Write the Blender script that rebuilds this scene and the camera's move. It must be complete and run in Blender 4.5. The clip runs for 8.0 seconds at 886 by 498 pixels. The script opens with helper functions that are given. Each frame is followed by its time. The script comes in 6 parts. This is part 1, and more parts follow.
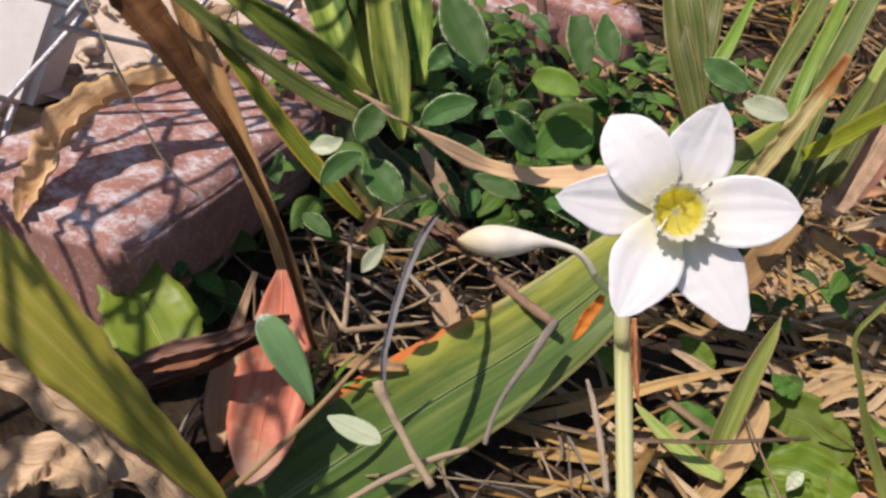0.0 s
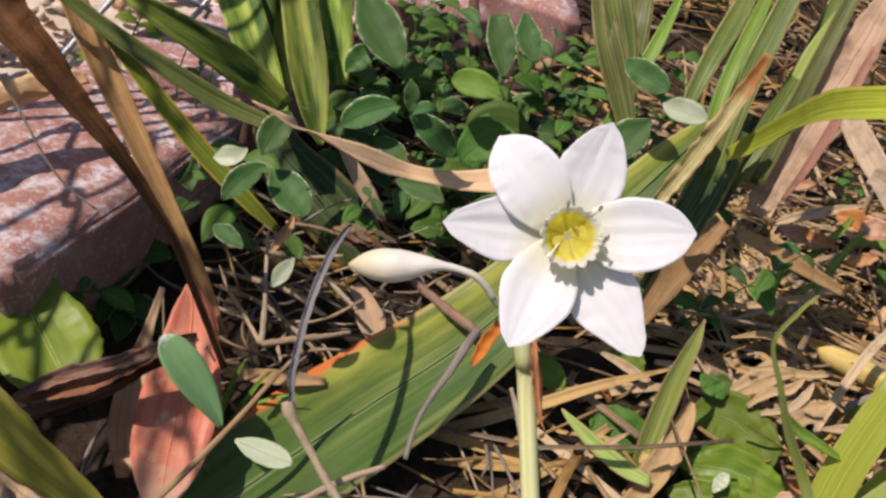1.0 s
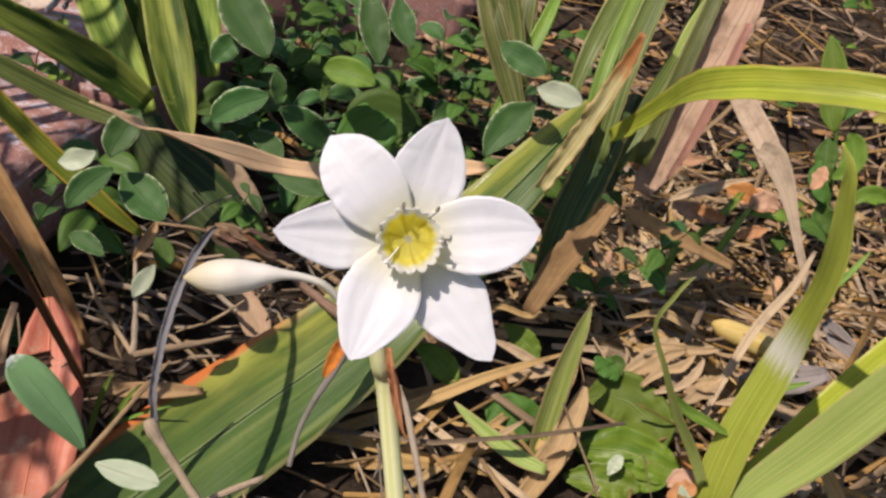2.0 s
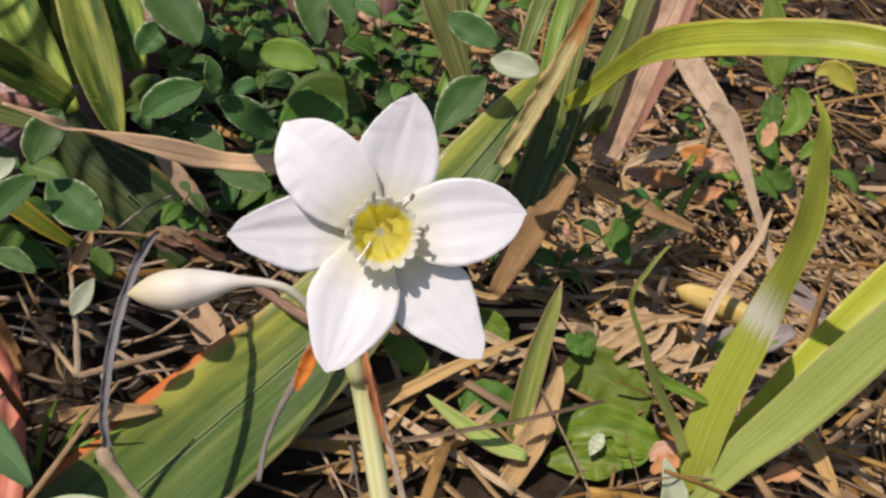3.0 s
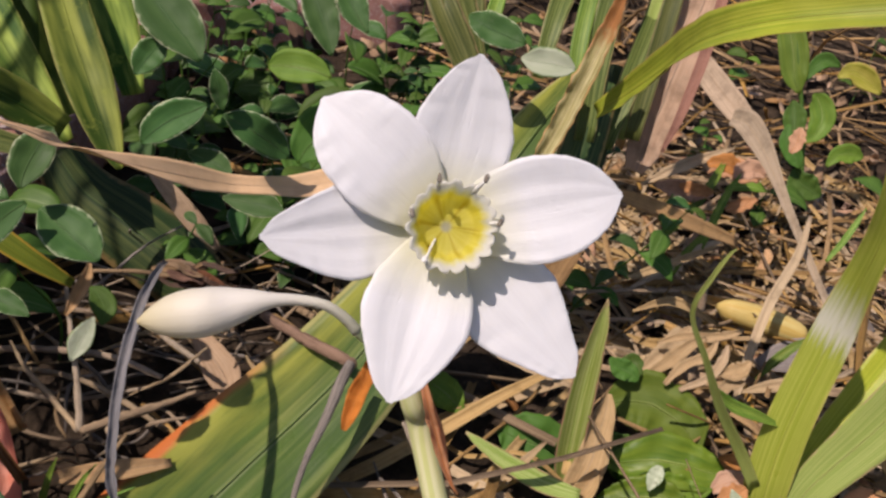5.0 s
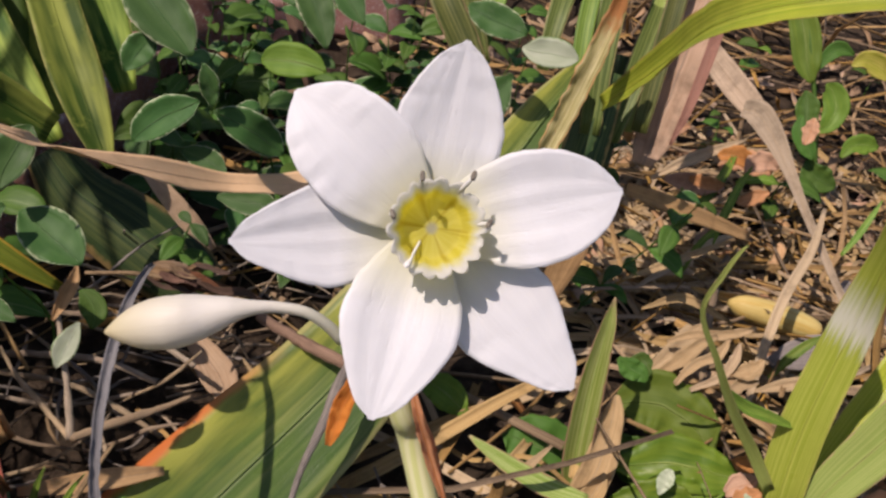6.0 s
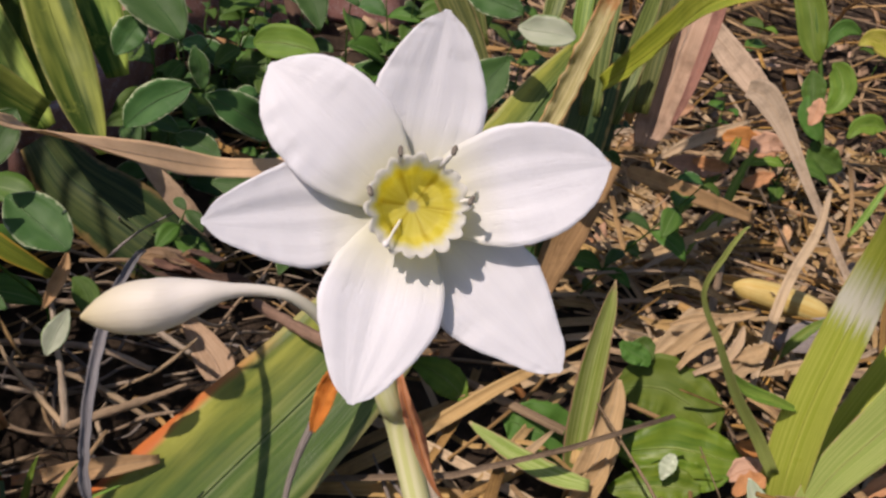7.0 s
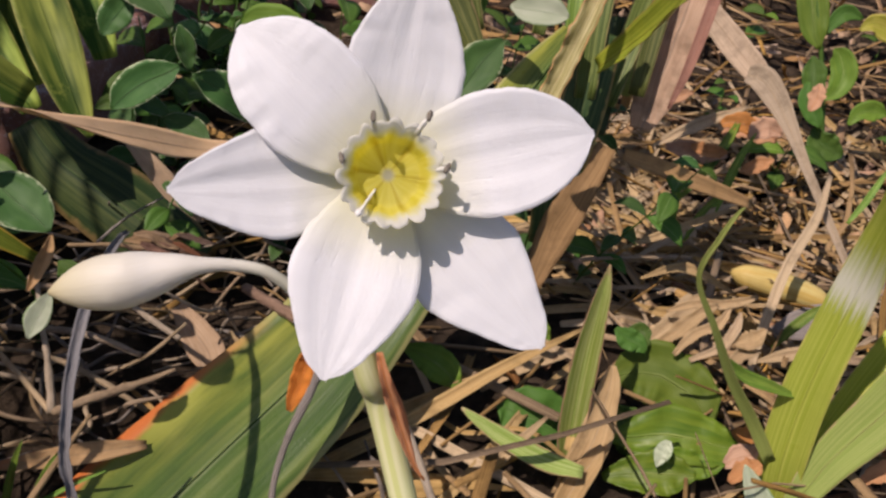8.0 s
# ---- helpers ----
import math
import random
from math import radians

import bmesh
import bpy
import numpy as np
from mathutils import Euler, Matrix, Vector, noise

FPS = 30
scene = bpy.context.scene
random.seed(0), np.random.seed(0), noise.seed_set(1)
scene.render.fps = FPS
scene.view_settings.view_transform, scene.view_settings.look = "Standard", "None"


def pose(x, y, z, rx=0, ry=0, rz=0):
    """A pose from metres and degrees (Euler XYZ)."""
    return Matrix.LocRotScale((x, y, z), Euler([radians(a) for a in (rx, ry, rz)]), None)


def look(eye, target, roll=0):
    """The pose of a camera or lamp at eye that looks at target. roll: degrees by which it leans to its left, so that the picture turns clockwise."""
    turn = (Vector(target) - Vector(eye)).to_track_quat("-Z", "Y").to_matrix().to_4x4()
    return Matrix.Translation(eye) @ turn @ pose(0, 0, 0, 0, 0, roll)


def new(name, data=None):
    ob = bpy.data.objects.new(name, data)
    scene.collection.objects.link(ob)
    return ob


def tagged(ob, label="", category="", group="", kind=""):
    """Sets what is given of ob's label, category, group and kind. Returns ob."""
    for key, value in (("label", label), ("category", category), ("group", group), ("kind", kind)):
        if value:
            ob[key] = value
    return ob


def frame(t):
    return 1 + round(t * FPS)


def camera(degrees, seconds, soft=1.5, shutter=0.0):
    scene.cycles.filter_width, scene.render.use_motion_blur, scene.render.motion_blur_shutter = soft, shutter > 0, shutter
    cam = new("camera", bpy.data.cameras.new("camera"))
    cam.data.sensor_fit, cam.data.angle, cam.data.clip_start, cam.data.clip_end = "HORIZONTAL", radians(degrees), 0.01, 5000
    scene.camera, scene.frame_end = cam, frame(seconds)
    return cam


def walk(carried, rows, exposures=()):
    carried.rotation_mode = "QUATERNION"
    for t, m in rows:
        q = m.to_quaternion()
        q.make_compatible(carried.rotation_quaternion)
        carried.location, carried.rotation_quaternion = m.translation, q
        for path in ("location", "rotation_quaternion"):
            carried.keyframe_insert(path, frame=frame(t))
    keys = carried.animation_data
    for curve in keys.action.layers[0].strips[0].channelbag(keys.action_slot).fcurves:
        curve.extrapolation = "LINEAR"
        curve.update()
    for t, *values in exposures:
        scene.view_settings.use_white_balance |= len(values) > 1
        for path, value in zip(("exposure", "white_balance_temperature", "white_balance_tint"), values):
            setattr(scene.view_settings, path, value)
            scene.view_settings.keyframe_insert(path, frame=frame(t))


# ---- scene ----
cam = camera(57.4, 8.0, soft=2.6)
PATH = [
    (0, (-0.1654, -0.0864, 0.2689), (-0.1162, 0.3413, 0.0145), 19.58),
    (0.5, (-0.1572, -0.0784, 0.2736), (-0.0993, 0.3474, 0.0180), 19.98),
    (1, (-0.1482, -0.0704, 0.2788), (-0.0728, 0.3531, 0.0238), 20.35),
    (1.5, (-0.1398, -0.0651, 0.2814), (-0.0408, 0.3540, 0.0273), 20.63),
    (2, (-0.1253, -0.0574, 0.2848), (-0.0054, 0.3578, 0.0334), 20.72),
    (2.2, (-0.1233, -0.0548, 0.2842), (0.0034, 0.3585, 0.0328), 20.82),
    (3.3, (-0.1345, -0.0285, 0.2640), (0.0287, 0.3724, 0.0137), 17.91),
    (3.5, (-0.1396, -0.0210, 0.2570), (0.0269, 0.3842, 0.0160), 17.40),
    (4, (-0.1368, -0.0142, 0.2548), (0.0247, 0.3978, 0.0219), 17.05),
    (4.5, (-0.1339, -0.0148, 0.2507), (0.0224, 0.4016, 0.0221), 16.01),
    (6, (-0.1232, -0.0034, 0.2439), (0.0228, 0.4135, 0.0097), 14.51),
    (6.5, (-0.1209, -0.0018, 0.2435), (0.0235, 0.4136, 0.0057), 14.05),
    (7, (-0.1177, -0.0010, 0.2413), (0.0245, 0.4129, -0.0005), 13.83),
    (7.5, (-0.1122, -0.0015, 0.2412), (0.0269, 0.4123, -0.0026), 13.34),
    (8, (-0.1124, 0.0003, 0.2371), (0.0292, 0.4118, -0.0092), 13.82),
]
walk(cam, [(t, look(eye, target, roll)) for t, eye, target, roll in PATH], [(0, 0.22, 6700, 20), (2.2, 0.15, 6700, 20), (3.5, 0.05, 6700, 21), (6, 0.00, 6750, 24), (8, -0.05, 6750, 24)])

# ---- light ----
SUN_FROM = Vector((-0.555, -0.27, 0.785)).normalized()
world = bpy.data.worlds.new("sky")
scene.world = world
world.use_nodes = True
wn = world.node_tree.nodes
sky = wn.new("ShaderNodeTexSky")
sky.sky_type = "NISHITA"
sky.sun_disc = False
sky.sun_elevation = math.asin(SUN_FROM.z)
sky.sun_rotation = math.atan2(SUN_FROM.x, SUN_FROM.y)
wn["Background"].inputs["Strength"].default_value = 0.085
world.node_tree.links.new(sky.outputs["Color"], wn["Background"].inputs["Color"])
sun = new("sun", bpy.data.lights.new("sun", "SUN"))
sun.data.energy = 4.35
sun.data.angle = radians(0.6)
sun.data.color = (1.0, 0.922, 0.815)
sun.matrix_world = look(SUN_FROM * 3, (0, 0, 0))

# ---- materials ----


class Nodes:
    """A material being put together."""

    def __init__(self, name):
        self.mat = bpy.data.materials.new(name)
        self.mat.use_nodes = True
        self.tree = self.mat.node_tree
        self.bsdf = self.tree.nodes["Principled BSDF"]
        self.out = self.tree.nodes["Material Output"]

    def add(self, kind):
        return self.tree.nodes.new(kind)

    def link(self, a, b):
        self.tree.links.new(a, b)

    def put(self, value, socket):
        if isinstance(value, (int, float)):
            socket.default_value = value
        elif isinstance(value, tuple):
            socket.default_value = (*value, 1.0) if len(value) == 3 else value
        else:
            self.link(value, socket)

    def maths(self, op, a, b=0.0, clamp=False):
        node = self.add("ShaderNodeMath")
        node.operation, node.use_clamp = op, clamp
        self.put(a, node.inputs[0])
        self.put(b, node.inputs[1])
        return node.outputs[0]

    def mix(self, fac, a, b, blend="MIX"):
        node = self.add("ShaderNodeMix")
        node.data_type, node.blend_type = "RGBA", blend
        self.put(fac, node.inputs[0])
        self.put(a, node.inputs[6])
        self.put(b, node.inputs[7])
        return node.outputs[2]

    def ramp(self, fac, lo, hi, a=0.0, b=1.0):
        node = self.add("ShaderNodeMapRange")
        self.put(fac, node.inputs[0])
        node.inputs[1].default_value, node.inputs[2].default_value = lo, hi
        node.inputs[3].default_value, node.inputs[4].default_value = a, b
        return node.outputs[0]

    def uv(self):
        node = self.add("ShaderNodeUVMap")
        sep = self.add("ShaderNodeSeparateXYZ")
        self.link(node.outputs[0], sep.inputs[0])
        return node.outputs[0], sep.outputs[0], sep.outputs[1]

    def stretch(self, vector, sx, sy, sz=1.0):
        node = self.add("ShaderNodeMapping")
        self.link(vector, node.inputs[0])
        node.inputs["Scale"].default_value = (sx, sy, sz)
        return node.outputs[0]

    def noise(self, vector, scale, detail=4.0, rough=0.6):
        node = self.add("ShaderNodeTexNoise")
        if vector is not None:
            self.link(vector, node.inputs["Vector"])
        node.inputs["Scale"].default_value = scale
        node.inputs["Detail"].default_value = detail
        node.inputs["Roughness"].default_value = rough
        return node.outputs[0]

    def coords(self):
        return self.add("ShaderNodeTexCoord").outputs["Object"]

    def rand(self):
        return self.add("ShaderNodeObjectInfo").outputs["Random"]

    def island(self):
        return self.add("ShaderNodeNewGeometry").outputs["Random Per Island"]

    def bump(self, height, strength, distance):
        node = self.add("ShaderNodeBump")
        node.inputs["Strength"].default_value = strength
        node.inputs["Distance"].default_value = distance
        self.link(height, node.inputs["Height"])
        self.link(node.outputs[0], self.bsdf.inputs["Normal"])
        return node.outputs[0]

    def finish(self, color, rough=0.5, spec=0.4, translucent=0.0, tint=None):
        self.put(color, self.bsdf.inputs["Base Color"])
        self.put(rough, self.bsdf.inputs["Roughness"])
        self.bsdf.inputs["Specular IOR Level"].default_value = spec
        if translucent > 0:
            thin = self.add("ShaderNodeBsdfTranslucent")
            self.put(tint if tint is not None else color, thin.inputs["Color"])
            both = self.add("ShaderNodeMixShader")
            both.inputs[0].default_value = translucent
            self.link(self.bsdf.outputs[0], both.inputs[1])
            self.link(thin.outputs[0], both.inputs[2])
            self.link(both.outputs[0], self.out.inputs["Surface"])
        return self.mat


def leaf_mat(name, dark, light, stripes=24.0, share=(0.42, 0.62), edge=None, edge_at=0.86, tip=None, tip_at=0.85,
             middle=None, middle_w=0.06, blotch=None, blotch_at=(0.55, 0.7), rough=0.42, thin=0.22, relief=0.35, spread=0.25, late_edge=0.0, band=None, lit_streak=None, rim=None, lit_flush=None):
    """A leaf blade: lengthwise veins and stripes, an edge, a tip and a midrib of other colours, blotches, painted-in
    sunlight.
    """
    n = Nodes(name)
    uv, u, v = n.uv()
    spot = n.coords()
    grain = n.noise(n.stretch(uv, stripes, 1.3), 1.0, 3.0)
    color = n.mix(n.ramp(grain, share[0], share[1]), dark, light)
    wide = n.noise(spot, 45.0, 3.0)
    color = n.mix(n.ramp(wide, 0.35, 0.7, 0.0, spread), color, tuple(c * 0.35 for c in dark))
    across = n.maths("ABSOLUTE", n.maths("SUBTRACT", u, 0.5))
    across = n.maths("MULTIPLY", across, 2.0)
    ragged = n.noise(n.stretch(uv, 3.0, 14.0), 1.0, 3.0)
    if middle:
        m = n.maths("ADD", across, n.maths("MULTIPLY", n.maths("SUBTRACT", grain, 0.5), 0.12))
        color = n.mix(n.ramp(m, middle_w * 0.4, middle_w, 0.85, 0.0), color, middle)
    if blotch:
        color = n.mix(n.ramp(n.noise(spot, 90.0, 5.0, 0.7), blotch_at[0], blotch_at[1]), color, blotch)
    # sheen and sunlight put into the colour, fading out along the blade
    if lit_streak:
        color = n.mix(n.ramp(n.noise(n.stretch(uv, 6.0, 2.0), 1.0, 4.0), 0.49, 0.66, 0.0, 0.75) if not lit_flush else n.maths("MULTIPLY", n.ramp(n.noise(n.stretch(uv, 6.0, 2.0), 1.0, 4.0), 0.49, 0.70, 0.0, 0.55), n.ramp(v, 0.56, 0.72, 1.0, 0.10)), color, lit_streak)
    if lit_flush:
        side = n.maths("MULTIPLY", n.ramp(u, 0.50, 0.92, 0.0, 0.9), n.ramp(n.noise(n.stretch(uv, 4.0, 5.0), 1.0, 4.0), 0.36, 0.58))
        color = n.mix(n.maths("MULTIPLY", side, n.ramp(v, 0.64, 0.76, 1.0, 0.0)), color, lit_flush)
    if band:
        b = n.maths("ADD", v, n.maths("MULTIPLY", n.maths("SUBTRACT", n.noise(n.stretch(uv, 18.0, 0.8), 1.0, 3.0), 0.5), 0.10))
        b = n.maths("MULTIPLY", n.ramp(b, band[0] - 0.01, band[0] + 0.015), n.ramp(b, band[1] - 0.03, band[1] + 0.02, 1.0, 0.0))
        color = n.mix(n.maths("MULTIPLY", b, 0.9), color, band[2])
    if rim:
        r = n.maths("ADD", across, n.maths("MULTIPLY", n.maths("SUBTRACT", ragged, 0.5), 0.10))
        color = n.mix(n.ramp(r, 0.90, 0.95, 0.0, 0.9), color, rim)
    if edge:
        e = n.maths("ADD", across, n.maths("MULTIPLY", n.maths("SUBTRACT", ragged, 0.5), 0.35))
        reach = n.ramp(e, edge_at - 0.05, edge_at + 0.05)
        if late_edge:
            reach = n.maths("MULTIPLY", reach, n.ramp(v, late_edge - 0.05, late_edge + 0.05))
            reach = n.maths("MULTIPLY", reach, n.ramp(u, 0.45, 0.55))
        color = n.mix(reach, color, edge)
    if tip:
        e = n.maths("ADD", v, n.maths("MULTIPLY", n.maths("SUBTRACT", ragged, 0.5), 0.3))
        color = n.mix(n.ramp(e, tip_at - 0.06, tip_at + 0.06), color, tip)
    hue = n.add("ShaderNodeHueSaturation")
    n.link(n.ramp(n.rand(), 0.0, 1.0, 0.78, 1.2), hue.inputs["Value"])
    n.link(n.ramp(n.rand(), 0.0, 1.0, 0.485, 0.515), hue.inputs["Hue"])
    n.put(color, hue.inputs["Color"])
    veins = n.noise(n.stretch(uv, stripes * 2.2, 0.6), 1.0, 2.0)
    fine = n.noise(spot, 900.0, 3.0)
    n.bump(n.maths("ADD", veins, n.maths("MULTIPLY", fine, 0.4)), relief, 0.0006)
    return n.finish(hue.outputs[0], n.ramp(wide, 0.3, 0.7, rough - 0.08, rough + 0.14), 0.3, thin)


def dry_mat(name, pale, deep, stripes=16.0, rough=0.75, thin=0.15, relief=0.6, by_island=False, blotch=None):
    """Dry plant matter: fibres lengthwise, faded and stained patches."""
    n = Nodes(name)
    uv, u, v = n.uv()
    spot = n.coords()
    fibre = n.noise(n.stretch(uv, stripes, 1.6), 1.0, 4.0, 0.65)
    patch = n.noise(spot, 70.0, 4.0, 0.65)
    color = n.mix(n.ramp(fibre, 0.3, 0.7), deep, pale)
    color = n.mix(n.ramp(patch, 0.5, 0.75, 0.0, 0.7), color, blotch if blotch else tuple(c * 0.5 for c in deep))
    hue = n.add("ShaderNodeHueSaturation")
    chance = n.island() if by_island else n.rand()
    n.link(n.ramp(chance, 0.0, 1.0, 0.62 if by_island else 0.86, 1.30 if by_island else 1.12), hue.inputs["Value"])
    n.link(n.ramp(n.maths("FRACT", n.maths("MULTIPLY", chance, 7.3)), 0.0, 1.0, 0.7, 1.15), hue.inputs["Saturation"])
    n.put(color, hue.inputs["Color"])
    n.bump(n.maths("ADD", fibre, n.maths("MULTIPLY", n.noise(spot, 700.0, 4.0), 0.6)), relief, 0.0008)
    return n.finish(hue.outputs[0], rough, 0.25, thin)


def plain_mat(name, a, b, scale, rough=0.6, thin=0.0, relief=0.4, fine=600.0, distance=0.0008, spec=0.3):
    """Two colours mottled over an object, with fine relief."""
    n = Nodes(name)
    spot = n.coords()
    color = n.mix(n.ramp(n.noise(spot, scale, 5.0, 0.65), 0.35, 0.65), a, b)
    n.bump(n.maths("ADD", n.noise(spot, fine, 5.0, 0.7), n.noise(spot, scale * 2, 4.0)), relief, distance)
    return n.finish(color, rough, spec, thin)


def petal_mat():
    n = Nodes("white_petal")
    uv, u, v = n.uv()
    spot = n.coords()
    veins = n.noise(n.stretch(uv, 16.0, 0.9), 1.0, 3.0)
    color = n.mix(n.ramp(veins, 0.3, 0.75), (0.830, 0.845, 0.865), (0.870, 0.885, 0.900))
    color = n.mix(n.ramp(v, 0.02, 0.30, 0.75, 0.0), color, (0.72, 0.72, 0.50))
    color = n.mix(n.ramp(n.noise(spot, 260.0, 5.0, 0.7), 0.66, 0.78, 0.0, 0.25), color, (0.55, 0.55, 0.58))
    waves = n.maths("ADD", n.noise(spot, 150.0, 4.0, 0.6), n.maths("MULTIPLY", n.noise(spot, 420.0, 4.0, 0.7), 0.35))
    grit = n.noise(spot, 2600.0, 2.0, 0.8)
    crease = n.ramp(n.noise(n.stretch(uv, 13.0, 5.5), 1.0, 3.0, 0.7), 0.60, 0.72)
    waves = n.maths("SUBTRACT", waves, n.maths("MULTIPLY", crease, 0.55))
    n.bump(n.maths("ADD", n.maths("ADD", n.maths("MULTIPLY", veins, 0.6), waves), n.maths("ADD", n.maths("MULTIPLY", grit, 0.2), n.maths("MULTIPLY", n.noise(n.stretch(uv, 60.0, 2.5), 1.0, 3.0), 0.3))), 0.26, 0.0006)
    return n.finish(color, 0.5, 0.3, 0.32)


def bud_mat():
    n = Nodes("cream_bud")
    uv, u, v = n.uv()
    veins = n.noise(n.stretch(uv, 26.0, 1.2), 1.0, 3.0)
    color = n.mix(n.ramp(veins, 0.3, 0.7), (0.80, 0.78, 0.69), (0.83, 0.81, 0.75))
    color = n.mix(n.ramp(v, 0.62, 1.0), color, (0.70, 0.62, 0.36))
    color = n.mix(n.ramp(v, 0.0, 0.35, 1.0, 0.0), color, (0.68, 0.68, 0.52))
    n.bump(veins, 0.35, 0.0006)
    return n.finish(color, 0.45, 0.35, 0.26)


def cup_mat():
    n = Nodes("yellow_cup")
    uv, u, v = n.uv()
    ribs = n.noise(n.stretch(uv, 22.0, 1.0), 1.0, 3.0)
    color = n.mix(n.ramp(ribs, 0.3, 0.7), (0.80, 0.73, 0.09), (0.92, 0.87, 0.24))
    edge = n.maths("ADD", v, n.maths("MULTIPLY", n.maths("SUBTRACT", ribs, 0.5), 0.28))
    color = n.mix(n.ramp(edge, 0.70, 0.90), color, (0.86, 0.86, 0.80))
    spoke = n.maths("ABSOLUTE", n.maths("SINE", n.maths("MULTIPLY", u, math.pi * 6)))
    spoke = n.maths("ADD", spoke, n.maths("MULTIPLY", n.maths("SUBTRACT", ribs, 0.5), 0.5))
    color = n.mix(n.maths("MULTIPLY", n.ramp(spoke, 0.0, 0.45, 0.7, 0.0), n.ramp(v, 0.55, 0.8, 1.0, 0.0)), color, (0.60, 0.47, 0.02))
    color = n.mix(n.ramp(v, 0.03, 0.10, 1.0, 0.0), color, (0.62, 0.62, 0.52))
    n.bump(ribs, 0.4, 0.0006)
    return n.finish(color, 0.5, 0.35, 0.62)


def brick_mat():
    n = Nodes("painted_brick")
    spot = n.coords()
    clay = n.mix(n.ramp(n.noise(spot, 40.0, 5.0), 0.35, 0.65), (0.30, 0.140, 0.115), (0.42, 0.225, 0.180))
    flakes = n.noise(spot, 60.0, 9.0, 0.82)
    facing = n.add("ShaderNodeSeparateXYZ")
    n.link(n.add("ShaderNodeNewGeometry").outputs["Normal"], facing.inputs[0])
    paint = n.maths("MULTIPLY", n.ramp(flakes, 0.488, 0.585, 0.0, 0.88), n.ramp(facing.outputs["Z"], 0.35, 0.75, 0.12, 1.0))
    color = n.mix(paint, clay, (0.64, 0.61, 0.64))
    color = n.mix(n.ramp(n.noise(spot, 420.0, 4.0, 0.7), 0.56, 0.68, 0.0, 0.75), color, (0.66, 0.58, 0.56))
    color = n.mix(n.ramp(n.noise(spot, 25.0, 3.0), 0.60, 0.80, 0.0, 0.4), color, (0.20, 0.12, 0.10))
    n.bump(n.maths("ADD", flakes, n.noise(spot, 900.0, 5.0, 0.7)), 0.6, 0.0015)
    return n.finish(color, 0.85, 0.2)


def ground_mat():
    n = Nodes("dark_soil")
    spot = n.coords()
    color = n.mix(n.ramp(n.noise(spot, 55.0, 6.0, 0.7), 0.35, 0.65), (0.030, 0.022, 0.015), (0.105, 0.076, 0.052))
    color = n.mix(n.ramp(n.noise(spot, 260.0, 5.0, 0.75), 0.60, 0.70, 0.0, 0.8), color, (0.20, 0.145, 0.095))
    n.bump(n.noise(spot, 240.0, 7.0, 0.75), 1.0, 0.006)
    return n.finish(color, 0.95, 0.1)


PETAL, BUD, CUP = petal_mat(), bud_mat(), cup_mat()
SOIL, BRICK = ground_mat(), brick_mat()
STEM = leaf_mat("pale_green_stem", (0.62, 0.67, 0.27), (0.76, 0.77, 0.45), 6.0, spread=0.05, thin=0.08, rough=0.34, relief=0.2)
BRACT = dry_mat("orange_bract", (0.82, 0.34, 0.06), (0.62, 0.20, 0.03), thin=0.4)
ANTHER = plain_mat("grey_anther", (0.12, 0.10, 0.08), (0.28, 0.25, 0.20), 900.0, 0.8)
STIGMA = plain_mat("white_filament", (0.80, 0.80, 0.76), (0.86, 0.86, 0.82), 300.0, 0.5, 0.1)
STRIPED = leaf_mat("striped_leaf", (0.050, 0.125, 0.012), (0.42, 0.53, 0.090), 1.8, (0.42, 0.60), edge=(0.42, 0.44, 0.12),
                   edge_at=0.96, blotch=(0.32, 0.43, 0.065), blotch_at=(0.58, 0.72), rough=0.58, thin=0.3)
# pale streaks mix striping with painted sheen; the yellow flush is painted sunlight
BROAD = leaf_mat("broad_green_leaf", (0.044, 0.120, 0.026), (0.135, 0.235, 0.052), 10.0, (0.28, 0.74), edge=(0.70, 0.25, 0.055),
                 edge_at=0.88, middle=(0.26, 0.35, 0.15), middle_w=0.07, rough=0.30, rim=(0.46, 0.46, 0.17), lit_streak=(0.50, 0.56, 0.18), late_edge=0.56, lit_flush=(0.46, 0.50, 0.085))
LIME = leaf_mat("lime_strap_leaf", (0.34, 0.46, 0.030), (0.52, 0.58, 0.060), 34.0, edge=(0.650, 0.620, 0.167), edge_at=0.97,
                rough=0.36, thin=0.16, spread=0.15, relief=0.2)
BLEACHED = leaf_mat("bleached_lime_leaf", (0.37, 0.46, 0.055), (0.54, 0.60, 0.115), 34.0, edge=(0.650, 0.620, 0.167), edge_at=0.97,
                    rough=0.34, thin=0.16, spread=0.12, relief=0.2, band=(0.395, 0.455, (0.78, 0.78, 0.66)))
BRIGHT = leaf_mat("bright_weed_leaf", (0.095, 0.215, 0.018), (0.26, 0.38, 0.038), 5.0, (0.35, 0.65), middle=(0.46, 0.55, 0.16), middle_w=0.05, thin=0.35, rough=0.4)
DULLBROWN = dry_mat("dull_brown_leaf", (0.38, 0.25, 0.13), (0.21, 0.13, 0.065), thin=0.15)
HONEY = dry_mat("honey_dry_leaf", (0.80, 0.53, 0.275), (0.68, 0.425, 0.195), thin=0.12, relief=0.35, blotch=(0.56, 0.33, 0.15))
PALESTRAW = dry_mat("bleached_straw", (0.62, 0.46, 0.235), (0.36, 0.235, 0.10), 5.0, thin=0.1, relief=0.9)
BLUSH = dry_mat("blush_papery_leaf", (0.66, 0.50, 0.36), (0.47, 0.315, 0.215), 22.0, thin=0.35)
ROSE = dry_mat("rose_dying_leaf", (0.62, 0.36, 0.27), (0.46, 0.22, 0.16), thin=0.35)
